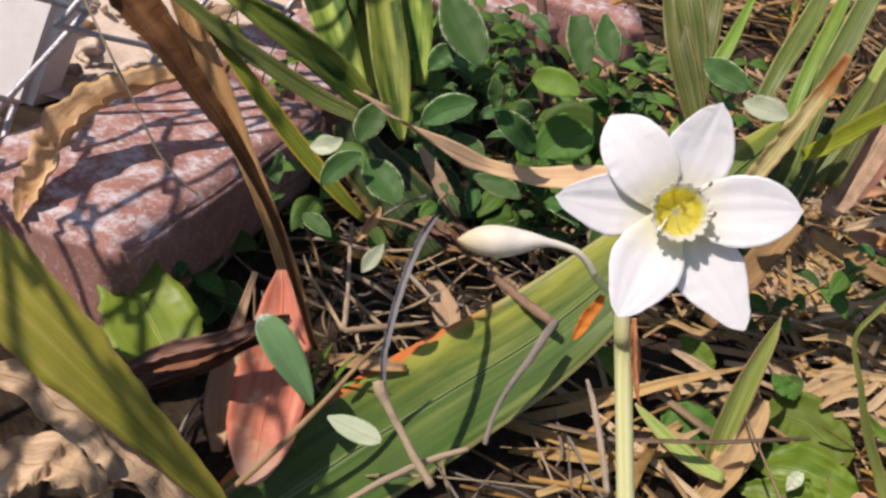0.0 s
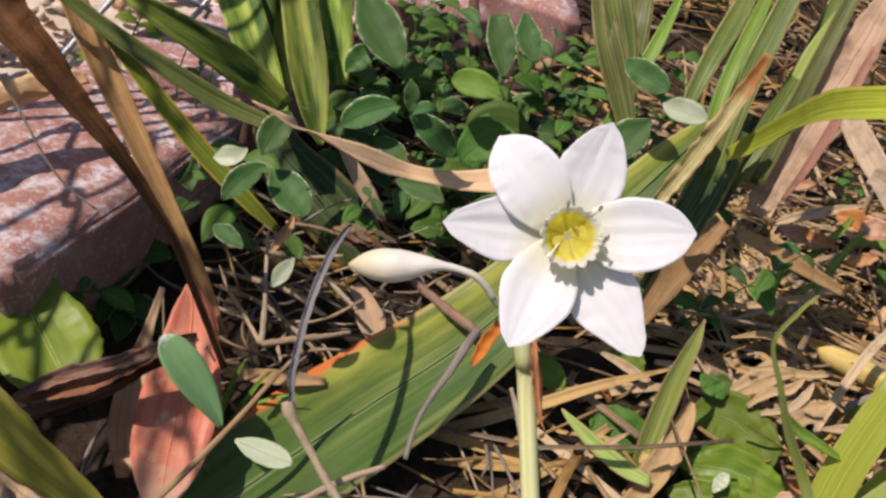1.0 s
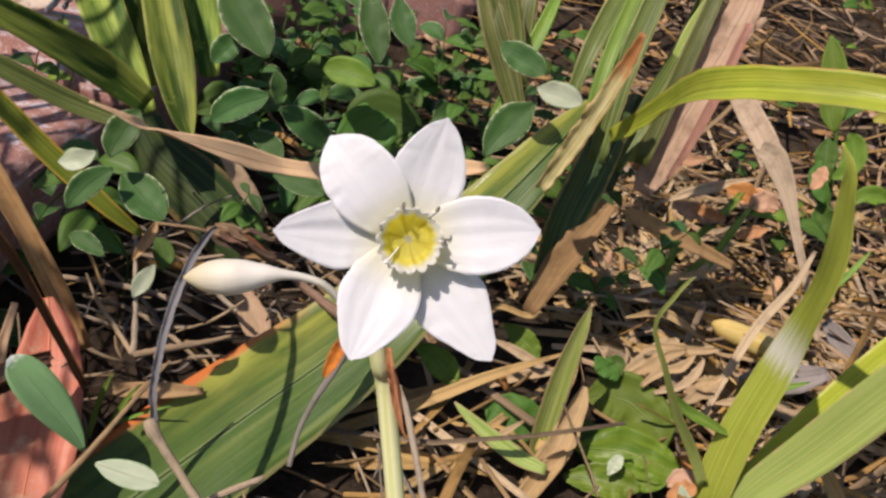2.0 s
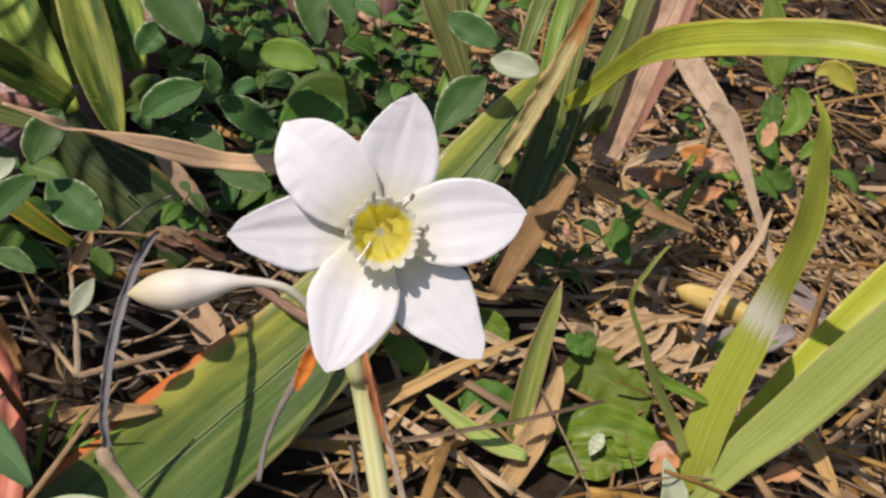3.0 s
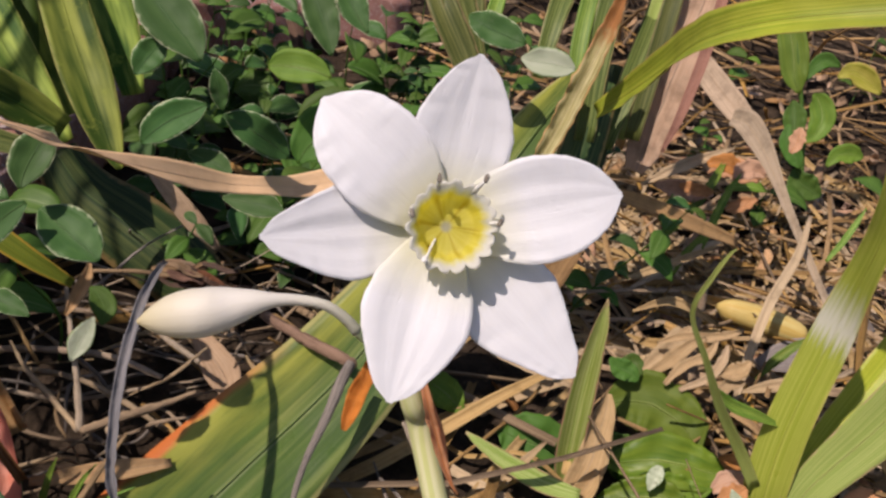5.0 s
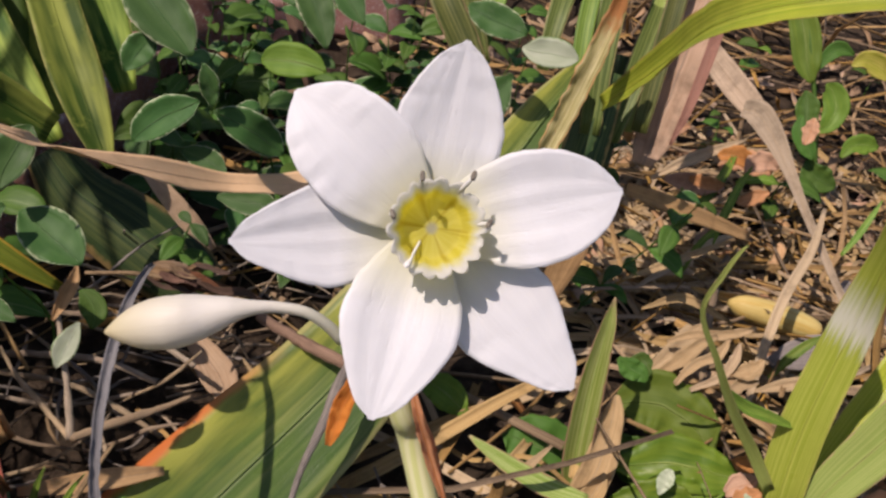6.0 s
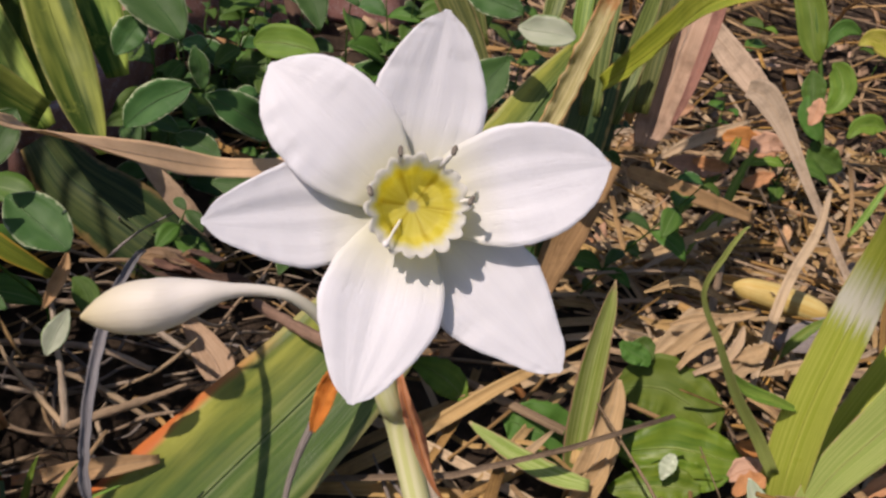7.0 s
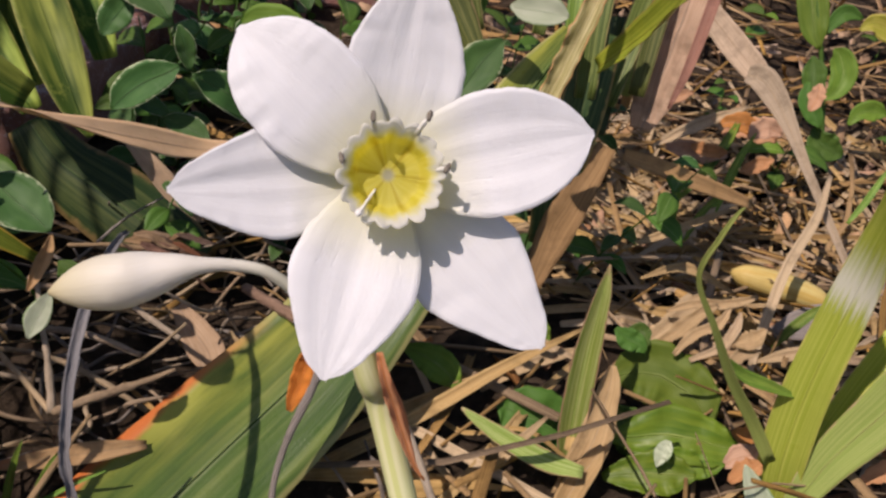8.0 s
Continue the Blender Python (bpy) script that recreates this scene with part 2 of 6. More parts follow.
RUSTY = dry_mat("rusty_sheath", (0.58, 0.29, 0.13), (0.38, 0.16, 0.07), thin=0.25)
# tan darkened to carry the shade on the folded leaf's upper half
SHADEDTAN = dry_mat("shaded_tan_leaf", (0.52, 0.38, 0.24), (0.36, 0.25, 0.145), thin=0.15)
GREYLEAF = dry_mat("grey_dead_leaf", (0.36, 0.32, 0.29), (0.21, 0.185, 0.17), thin=0.1)
ORANGECHIP = dry_mat("orange_leaf_piece", (0.66, 0.36, 0.17), (0.44, 0.20, 0.085), thin=0.2)
YELLOWING = leaf_mat("yellowing_leaf", (0.43, 0.46, 0.055), (0.62, 0.58, 0.12), 14.0, edge=(0.585, 0.446, 0.137), edge_at=0.95, thin=0.3)
PALEGREEN = leaf_mat("pale_green_strap_leaf", (0.28, 0.38, 0.085), (0.41, 0.48, 0.15), 36.0, edge=(0.50, 0.36, 0.20), edge_at=0.98, thin=0.15, rough=0.4, spread=0.12, relief=0.2)
SHOOT = leaf_mat("folded_shoot_leaf", (0.27, 0.39, 0.070), (0.52, 0.60, 0.22), 14.0, edge=(0.46, 0.30, 0.17), edge_at=0.90, thin=0.25, rough=0.4, spread=0.15, tip=(0.48, 0.34, 0.20), tip_at=0.95)
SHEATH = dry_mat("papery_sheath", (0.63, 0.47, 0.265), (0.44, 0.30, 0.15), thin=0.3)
WITHER = leaf_mat("withering_leaf", (0.30, 0.25, 0.10), (0.52, 0.44, 0.24), 10.0, edge=(0.42, 0.22, 0.10), edge_at=0.88, tip=(0.36, 0.14, 0.06), tip_at=0.72)
GRASS = leaf_mat("grass_blade", (0.117, 0.248, 0.034), (0.325, 0.446, 0.078), 12.0, thin=0.3)
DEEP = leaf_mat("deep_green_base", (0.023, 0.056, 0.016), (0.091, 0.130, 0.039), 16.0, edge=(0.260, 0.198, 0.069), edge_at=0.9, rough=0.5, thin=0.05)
CREEPER = leaf_mat("variegated_creeper_leaf", (0.040, 0.115, 0.026), (0.085, 0.185, 0.046), 3.0, (0.3, 0.75), edge=(0.46, 0.52, 0.32), edge_at=0.95,
                   middle=(0.085, 0.155, 0.065), middle_w=0.04, rough=0.58, blotch=(0.10, 0.17, 0.075), blotch_at=(0.60, 0.80), relief=0.2)
FRESH = leaf_mat("fresh_green_leaf", (0.10, 0.20, 0.020), (0.215, 0.315, 0.040), 5.0, (0.25, 0.8), middle=(0.30, 0.38, 0.12), middle_w=0.05, thin=0.3, rough=0.56)
GREEN = leaf_mat("plain_green_leaf", (0.052, 0.135, 0.018), (0.115, 0.220, 0.036), 5.0, (0.25, 0.8), middle=(0.16, 0.25, 0.08), middle_w=0.05, thin=0.25, rough=0.56)
PALE = leaf_mat("pale_leaf", (0.40, 0.48, 0.31), (0.58, 0.62, 0.47), 2.5, (0.25, 0.8), edge=(0.20, 0.31, 0.12), edge_at=0.93, relief=0.15)
SPOON = leaf_mat("grey_green_leaf", (0.135, 0.275, 0.105), (0.22, 0.37, 0.17), 2.5, (0.25, 0.8), tip=(0.60, 0.66, 0.58), tip_at=0.90, rough=0.38, relief=0.15)
RED = leaf_mat("red_dying_leaf", (0.70, 0.19, 0.115), (0.80, 0.37, 0.24), 8.0, (0.35, 0.7), blotch=(0.76, 0.48, 0.31), tip=(0.58, 0.36, 0.26),
               tip_at=0.75, thin=0.35, rough=0.5)
TAN = dry_mat("tan_dry_leaf", (0.62, 0.42, 0.215), (0.44, 0.27, 0.125), thin=0.28)
OLIVE = leaf_mat("olive_leaf", (0.085, 0.125, 0.026), (0.235, 0.27, 0.075), 14.0, edge=(0.34, 0.28, 0.12), edge_at=0.92, rough=0.45, thin=0.3)
PINKISH = dry_mat("pinkish_dry_leaf", (0.64, 0.475, 0.32), (0.47, 0.31, 0.185), thin=0.25)
ARCH = leaf_mat("olive_lime_leaf", (0.27, 0.34, 0.028), (0.46, 0.47, 0.060), 20.0, edge=(0.36, 0.22, 0.06), edge_at=0.97, rough=0.36, thin=0.2, spread=0.35, relief=0.2)
TORN = leaf_mat("olive_yellow_leaf", (0.145, 0.225, 0.024), (0.29, 0.37, 0.052), 4.0, (0.3, 0.7), middle=(0.46, 0.52, 0.15), middle_w=0.05, thin=0.3, rough=0.45)
AMBER = dry_mat("amber_crumpled_leaf", (0.74, 0.50, 0.25), (0.42, 0.24, 0.095), 7.0, thin=0.15, relief=1.0, blotch=(0.20, 0.10, 0.045))
RUSSET = dry_mat("russet_rolled_leaf", (0.34, 0.15, 0.075), (0.085, 0.035, 0.022), 9.0, thin=0.05, relief=1.0)
RIBBED = dry_mat("ribbed_tan_leaf", (0.68, 0.47, 0.26), (0.38, 0.205, 0.085), 5.0, thin=0.2, relief=0.8)
ROLLED = dry_mat("dark_rolled_leaf", (0.27, 0.145, 0.075), (0.085, 0.038, 0.020), 4.0, thin=0.1, relief=0.7)
CURLED = dry_mat("crinkled_golden_leaf", (0.86, 0.64, 0.38), (0.58, 0.335, 0.125), 6.0, thin=0.22, relief=1.0, blotch=(0.42, 0.22, 0.075))
YELLOWEDGE = leaf_mat("yellow_edged_leaf", (0.17, 0.25, 0.026), (0.31, 0.38, 0.045), 9.0, edge=(0.60, 0.45, 0.055), edge_at=0.80, thin=0.3, rough=0.42)
UMBER = dry_mat("dark_dry_leaf", (0.165, 0.088, 0.050), (0.060, 0.034, 0.021), thin=0.05)
STRAW = dry_mat("straw", (0.57, 0.41, 0.20), (0.33, 0.215, 0.09), 6.0, thin=0.1)
LITTER = dry_mat("litter", (0.54, 0.35, 0.14), (0.20, 0.112, 0.042), by_island=True, thin=0.1)
CHIP = dry_mat("leaf_chips", (0.56, 0.305, 0.14), (0.30, 0.145, 0.075), by_island=True, thin=0.15)
TWIG = dry_mat("brown_twig", (0.468, 0.329, 0.171), (0.247, 0.155, 0.073), thin=0.0, relief=0.9)
GREYTWIG = dry_mat("grey_twig", (0.34, 0.335, 0.34), (0.085, 0.085, 0.095), 9.0, thin=0.0, relief=1.0, blotch=(0.30, 0.27, 0.23))
WARMTWIG = dry_mat("weathered_twig", (0.36, 0.31, 0.26), (0.16, 0.135, 0.11), thin=0.0, relief=0.9)
RUSTTWIG = dry_mat("rusty_twig", (0.36, 0.21, 0.115), (0.19, 0.10, 0.055), thin=0.0, relief=1.0)
BARK = dry_mat("pale_twig", (0.572, 0.446, 0.274), (0.351, 0.248, 0.142), thin=0.0, relief=0.9)
FARCHIP = dry_mat("pale_leaf_chips", (0.62, 0.41, 0.23), (0.32, 0.18, 0.082), by_island=True, thin=0.15)
POD = leaf_mat("yellow_pod", (0.60, 0.42, 0.12), (0.66, 0.54, 0.21), 8.0, tip=(0.390, 0.236, 0.069), tip_at=0.9, rough=0.45, thin=0.05)
CONCRETE = plain_mat("pale_rubble", (0.46, 0.38, 0.30), (0.66, 0.56, 0.46), 45.0, 0.9, distance=0.004)
WHITEWASH = plain_mat("whitewashed_post", (0.74, 0.73, 0.71), (0.82, 0.81, 0.79), 30.0, 0.8)
WIRE = plain_mat("galvanised_wire", (0.34, 0.35, 0.37), (0.48, 0.49, 0.51), 300.0, 0.45, spec=0.6)
WIRE.node_tree.nodes["Principled BSDF"].inputs["Metallic"].default_value = 0.6

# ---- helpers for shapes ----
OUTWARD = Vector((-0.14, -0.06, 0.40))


def thing(name, at, label, category, group="", kind=""):
    """An Empty at the base of a thing with parts."""
    ob = new(name)
    ob.empty_display_size = 0.01
    ob.location = at
    return tagged(ob, label, category, group, kind)


def root_of(ob):
    while ob.parent:
        ob = ob.parent
    return ob


def mesh_object(name, verts, faces, material, parent=None, label="", uvs=None, origin=None, smooth=True):
    """One mesh object from world places; a child keeps its thing's origin."""
    base = root_of(parent).location if parent else Vector(origin if origin is not None else verts[0])
    mesh = bpy.data.meshes.new(name)
    mesh.from_pydata([tuple(Vector(v) - base) for v in verts], [], faces)
    if uvs:
        layer = mesh.uv_layers.new(name="UVMap")
        for loop in mesh.loops:
            layer.data[loop.index].uv = uvs[loop.vertex_index]
    for p in mesh.polygons:
        p.use_smooth = smooth
    mesh.materials.append(material)
    ob = new(name, mesh)
    if parent:
        ob.parent = parent
    else:
        ob.location = base
    return tagged(ob, label)


def glide(points, n):
    """n + 1 places along a smooth line through points, each a tuple of any length."""
    pts = [np.array(p, float) for p in points]
    pts = [2 * pts[0] - pts[1]] + pts + [2 * pts[-1] - pts[-2]]
    spans = len(pts) - 3
    out = []
    for i in range(n + 1):
        s = i / n * spans
        k = min(int(s), spans - 1)
        f = s - k
        a, b, c, d = pts[k:k + 4]
        out.append(0.5 * (2 * b + (c - a) * f + (2 * a - 5 * b + 4 * c - d) * f * f + (3 * b - a - 3 * c + d) * f ** 3))
    return out


def blade_shape(spine, fold=0.15, wave=0.0, crumple=0.0, twist=(0.0, 0.0), face=None, cols=6, rows=0, thick=0.0004, seed=0, notch=0.0, pleat=0.0):
    """A leaf blade along a spine of (x, y, z, width): a closed thin shell, folded along the middle, waved at the edges."""
    rows = rows or max(10, 5 * (len(spine) - 1))
    line = glide(spine, rows)
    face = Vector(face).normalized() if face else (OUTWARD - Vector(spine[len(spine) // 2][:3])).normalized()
    top, uvs = [], []
    low = []
    for i, p in enumerate(line):
        q, r = line[max(i - 1, 0)], line[min(i + 1, rows)]
        along = Vector(r[:3] - q[:3]).normalized()
        side = along.cross(face).normalized()
        up = side.cross(along).normalized()
        turn = radians(twist[0] + (twist[1] - twist[0]) * i / rows)
        side, up = side * math.cos(turn) + up * math.sin(turn), up * math.cos(turn) - side * math.sin(turn)
        half = max(p[3], 0.0003) / 2
        for j in range(cols + 1):
            u = 2 * j / cols - 1
            edge = 1.0 + notch * (noise.noise(Vector((i * 0.55, seed * 3.1, 9.0 if u > 0 else 2.0)))) * abs(u)
            lift = fold * (abs(u) ** 1.5) * half
            lift += wave * half * abs(u) * noise.noise(Vector((i * 0.42 + seed * 7.7, u * 1.1, seed)))
            if pleat:
                fade = math.sin(math.pi * min(1.0, i / rows * 1.08)) ** 0.6
                lift += pleat * half * fade * (noise.noise(Vector((u * 3.2, i * 0.035, seed * 4.4))) - 0.45 * math.exp(-(u * 7) ** 2))
            at = Vector(p[:3]) + side * (u * half * edge) + up * lift
            if crumple:
                at += Vector(noise.noise_vector(at * 90 + Vector((seed, 0, 0)))) * crumple * half
                at += Vector(noise.noise_vector(at * 260 + Vector((seed, 5, 0)))) * crumple * half * 0.35
            top.append(at)
            low.append(at - up * thick * (1.0 if 0 < j < cols else 0.25))
            uvs.append((j / cols, i / rows))
    faces = []
    w = cols + 1
    m = len(top)
    for i in range(rows):
        for j in range(cols):
            a = i * w + j
            faces.append((a, a + 1, a + w + 1, a + w))
            faces.append((m + a, m + a + w, m + a + w + 1, m + a + 1))
        a = i * w
        faces.append((a, a + w, m + a + w, m + a))
        a += cols
        faces.append((a, m + a, m + a + w, a + w))
    for j in range(cols):
        faces.append((j, m + j, m + j + 1, j + 1))
        a = rows * w + j
        faces.append((a, a + 1, m + a + 1, m + a))
    return top + low, faces, uvs + uvs


def blade(name, spine, material, parent=None, label="", category="", group="", rib=True, **how):
    """A leaf blade with its midrib: a part of a plant, or a loose leaf with parts of its own."""
    verts, faces, uvs = blade_shape(spine, **how)
    cols = how.get("cols", 6)
    ob = parent
    if not parent:
        ob = thing(name, spine[0][:3], label, category, group)
        name, label = "blade", ""
    made = mesh_object(name, verts, faces, material, ob, label, uvs)
    if rib and cols >= 8:
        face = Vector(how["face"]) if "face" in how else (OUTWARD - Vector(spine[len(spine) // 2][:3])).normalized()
        count = len(verts) // 2 // (cols + 1)
        wide = max(p[3] for p in spine)
        line = [verts[i * (cols + 1) + cols // 2] + face * wide * 0.004 for i in range(count)]
        spin = [(*p, wide * 0.035 * (1 - 0.75 * i / count)) for i, p in enumerate(line)]
        v, f, u = tube_shape(spin, sides=5, rows=count - 1)
        mesh_object("midrib", v, f, material, made if parent else ob, "", u)
    return made if parent else ob


def tube_shape(spine, sides=8, rows=0, knobs=0.0, seed=0, flat=1.0):
    """A closed tube along a spine of (x, y, z, width)."""
    rows = rows or max(6, 5 * (len(spine) - 1))
    line = glide(spine, rows)
    verts, uvs, faces = [], [], []
    ref = Vector((0.31, 0.22, 0.92))
    for i, p in enumerate(line):
        q, r = line[max(i - 1, 0)], line[min(i + 1, rows)]
        along = Vector(r[:3] - q[:3]).normalized()
        side = along.cross(ref).normalized()
        up = side.cross(along)
        for j in range(sides):
            a = 2 * math.pi * j / sides
            rad = max(p[3], 0.0002) / 2
            if knobs:
                rad *= 1 + knobs * noise.noise(Vector((i * 0.7 + seed * 5.3, math.cos(a), math.sin(a))))
            verts.append(Vector(p[:3]) + side * math.cos(a) * rad + up * math.sin(a) * rad * flat)
            uvs.append((abs(2 * j / sides - 1), i / rows))
    for i in range(rows):
        for j in range(sides):
            k = (j + 1) % sides
            faces.append((i * sides + j, i * sides + k, (i + 1) * sides + k, (i + 1) * sides + j))
    faces.append(tuple(range(sides - 1, -1, -1)))
    faces.append(tuple(rows * sides + j for j in range(sides)))
    return verts, faces, uvs


def tube(name, spine, material, parent=None, label="", category="", group="", **how):
    verts, faces, uvs = tube_shape(spine, **how)
    ob = mesh_object(name, verts, faces, material, parent, label, uvs, origin=spine[0][:3])
    return tagged(ob, label, category, group)


def ground_height(x, y):
    """The lie of the land: a level bed that climbs slowly to the back."""
    rise = 0.30 * max(0.0, y - 0.50) if y < 3 else 0.75 + 0.02 * (y - 3)
    far = max(0.0, abs(x) - 2.0) * 0.02
    dip = (0.5 - 0.5 * math.tanh((x + 0.02) * 15)) * (0.5 - 0.5 * math.tanh((y - 0.30) * 15))
    near = math.exp(-((x - 0.1) ** 2 + (y - 0.4) ** 2) / 1.5)
    return rise + far + near * (0.010 * noise.noise(Vector((x * 9, y * 9, 0.3))) + 0.006 * noise.noise(Vector((x * 31, y * 31, 1.7)))) - 0.014 - 0.016 * dip


# ---- the ground ----


def build_ground():
    """One sheet to the horizon, fine in the bed and coarse far off."""
    def steps(lo, hi, n, far):
        near = [lo + (hi - lo) * i / n for i in range(n + 1)]
        out = [lo - far * (k / 6) ** 3 for k in range(6, 0, -1)]
        return out + near + [hi + far * (k / 6) ** 3 for k in range(1, 7)]
    xs, ys = steps(-0.6, 1.0, 130, 60), steps(-0.3, 1.3, 130, 60)
    verts = [(x, y, ground_height(x, y)) for y in ys for x in xs]
    w = len(xs)
    faces = [(j * w + i, j * w + i + 1, (j + 1) * w + i + 1, (j + 1) * w + i) for j in range(len(ys) - 1) for i in range(w - 1)]
    ob = mesh_object("ground", verts, faces, SOIL, origin=(0, 0, 0))
    return tagged(ob, "dark garden soil strewn with dry litter", "ground", kind="structure")


build_ground()

# ---- the lily ----
OPEN = Vector((-0.16, -0.88, 0.44)).normalized()
HEART = Vector((-0.0854, 0.1151, 0.1812))
RIM = Vector((-0.0864, 0.1067, 0.1857))
UMBEL = Vector((-0.0841, 0.1223, 0.1465))
lily = thing("lily", (-0.0185, 0.0320, -0.02), "white star-shaped lily in full bloom on a pale green stalk", "flower")


def tepal(tip, width, front, seed, bow, blunt=0.0, sharp=0.0):
    """One petal from the heart to its pointed tip."""
    tip = Vector(tip)
    way = (tip - HEART)
    flat = (way - OPEN * way.dot(OPEN)).normalized()
    base = HEART + flat * 0.00304 + OPEN * (0.00104 if front else -0.00035)
    middle = base.lerp(tip, 0.5) + OPEN * bow
    profile = [(0.0, 0.46), (0.1, 0.64), (0.2, 0.80), (0.3, 0.92), (0.4, 0.985), (0.5, 1.0), (0.6, 0.955), (0.68, 0.875), (0.76, 0.765), (0.83, 0.635),
               (0.89, 0.48), (0.935, 0.325), (0.965, 0.185), (0.985, 0.085), (1.0, 0.05)]
    if blunt:
        profile = [(v, w * (1 - blunt) + blunt * (1.0 - max(0.0, v - 0.6) ** 3 / 0.064) if 0.45 < v < 0.99 else w) for v, w in profile]
    if sharp:
        profile = [(v, w * (1 - sharp * min(1.0, max(0.0, (v - 0.5) / 0.3)) * (1 - max(0.0, v - 0.85) / 0.15))) for v, w in profile]
    spine = []
    for v, w in profile:
        at = base * (1 - v) ** 2 + middle * 2 * v * (1 - v) + tip * v * v
        spine.append((*at, w * width))
    return blade("tepal", spine, PETAL, lily, rib=False, fold=0.09, wave=0.05, notch=0.03, pleat=0.05, face=OPEN, cols=20, rows=40, thick=0.00045, seed=seed)


tepal((-0.0837, 0.1230, 0.2121), 0.0187, False, 1, 0.000, sharp=0.08)
tepal((-0.1182, 0.1117, 0.1771), 0.0174, False, 2, 0.000, sharp=0.16)
tepal((-0.0580, 0.0975, 0.1615), 0.0192, False, 3, 0.0012, sharp=0.2)
tepal((-0.1097, 0.1255, 0.1987), 0.0186, True, 4, 0.006, 0.45)
tepal((-0.0552, 0.1092, 0.1950), 0.0196, True, 5, 0.004, 0.15)
tepal((-0.0939, 0.0937, 0.1567), 0.0202, True, 6, 0.002, 0.0, sharp=0.16)


def corona():
    """The cup: a thin ribbed bowl with a toothed rim."""
    axis = (RIM - HEART)
    deep = axis.length
    axis.normalize()
    side = Vector((0, 0, 1)).cross(axis).normalized()
    up = axis.cross(side)
    n, rows = 96, 14
    shells = []
    for shell in (0, 1):
        ring = []
        for i in range(rows + 1):
            v = i / rows
            rad = 0.00191 + 0.00539 * v ** 0.72
            for j in range(n):
                a = 2 * math.pi * j / n
                tooth = abs(math.sin(a * 9 + 0.5 * math.sin(a * 3))) ** 0.6
                split = abs(math.sin(a * 3.0 + 0.4)) ** 0.35
                lip = max(0.0, v - 0.75) / 0.25
                rib = 0.00019 * math.sin(a * 12) * v
                r = rad + rib + lip * (0.0011 * tooth - 0.0001) - shell * 0.00026
                h = deep * v + lip * (0.00139 * tooth * split - 0.00078)
                if shell:
                    sink = max(0.0, 1 - v / 0.75) ** 1.2
                    r -= sink * (r - 0.0042 * (v / 0.36) if v < 0.36 else (r - 0.0056) * 0.6)
                    h = max(h, deep * (0.40 + 0.22 * v))
                ring.append(HEART + axis * h + (side * math.cos(a) + up * math.sin(a)) * max(r, 0.0003))
        shells.append(ring)
    verts = shells[1] + shells[0]
    m = len(shells[0])
    faces = []
    for i in range(rows):
        for j in range(n):
            a, b = i * n + j, i * n + (j + 1) % n
            faces.append((a, b, b + n, a + n))
            faces.append((m + a, m + a + n, m + b + n, m + b))
    top = rows * n
    for j in range(n):
        k = (j + 1) % n
        faces.append((top + j, top + k, m + top + k, m + top + j))
    faces.append(tuple(range(n - 1, -1, -1)))
    uvs = [(j / n, i / rows) for i in range(rows + 1) for j in range(n)]
    mesh_object("corona", verts, faces, CUP, lily, "yellow cup with a toothed white rim", uvs + uvs)
    for k, (turn, reach, rise) in enumerate(((14, 0.00035, 0.00226), (66, 0.00226, 0.00261), (118, 0.00104, 0.00261), (172, 0.00017, 0.00226))):
        a = radians(turn)
        out = side * math.cos(a) + up * math.sin(a)
        foot = HEART + axis * (deep * 0.82) + out * 0.00713
        mid = RIM + out * (0.00783 + reach * 0.3) + axis * rise * 0.4
        head = RIM + out * (0.00766 + reach) + axis * rise
        stamen = tube("stamen", [(*foot, 0.00096), (*mid, 0.00078), (*head, 0.00052)], STIGMA, lily, rows=8)
        cross = (out * 0.4 + up * 0.9).normalized()
        anther = [(*(head + cross * s), w) for s, w in ((-0.0008, 0.0003), (-0.0006, 0.0007), (0.0, 0.0009), (0.0006, 0.0007), (0.0009, 0.0003))]
        tube("anther", anther, ANTHER, stamen, "grey pollen-bearing anther", rows=8, knobs=0.25, seed=k)
    out = (side * -0.55 - up * 0.84)
    bent = [RIM - axis * deep * 0.55 + out * 0.0030, RIM - axis * 0.0022 + out * 0.0052, RIM + axis * 0.0002 + out * 0.0064, RIM + axis * 0.0010 + out * 0.0074]
    style = tube("style", [(*p, 0.0005) for p in bent], STIGMA, lily, "white style")
    knob = bent[-1]
    tube("stigma", [(*(knob + (axis + out) * s), w) for s, w in ((-0.0004, 0.0004), (0.0, 0.0010), (0.0004, 0.0010), (0.0007, 0.0003))], STIGMA, style, rows=6)


corona()
tube("flower_tube", [(*(HEART - OPEN * 0.0035), 0.00435), (*HEART.lerp(UMBEL, 0.35), 0.00348), (*UMBEL, 0.00383)], STEM, lily, "pale green flower tube")
foot = Vector((-0.0185, 0.0320, -0.02))
foot.z = ground_height(foot.x, foot.y) - 0.004
knee = Vector((-0.0747, 0.1188, 0.1239))
tube("stalk", [(-0.0843, 0.1225, 0.1469, 0.00565), (-0.0797, 0.1195, 0.135, 0.00534)] + [(*knee, 0.0056), (*knee.lerp(foot, 0.33), 0.0060), (*knee.lerp(foot, 0.66), 0.0066), (*foot, 0.0074)], STEM, lily,
     "smooth pale green stalk", sides=14, rows=30)
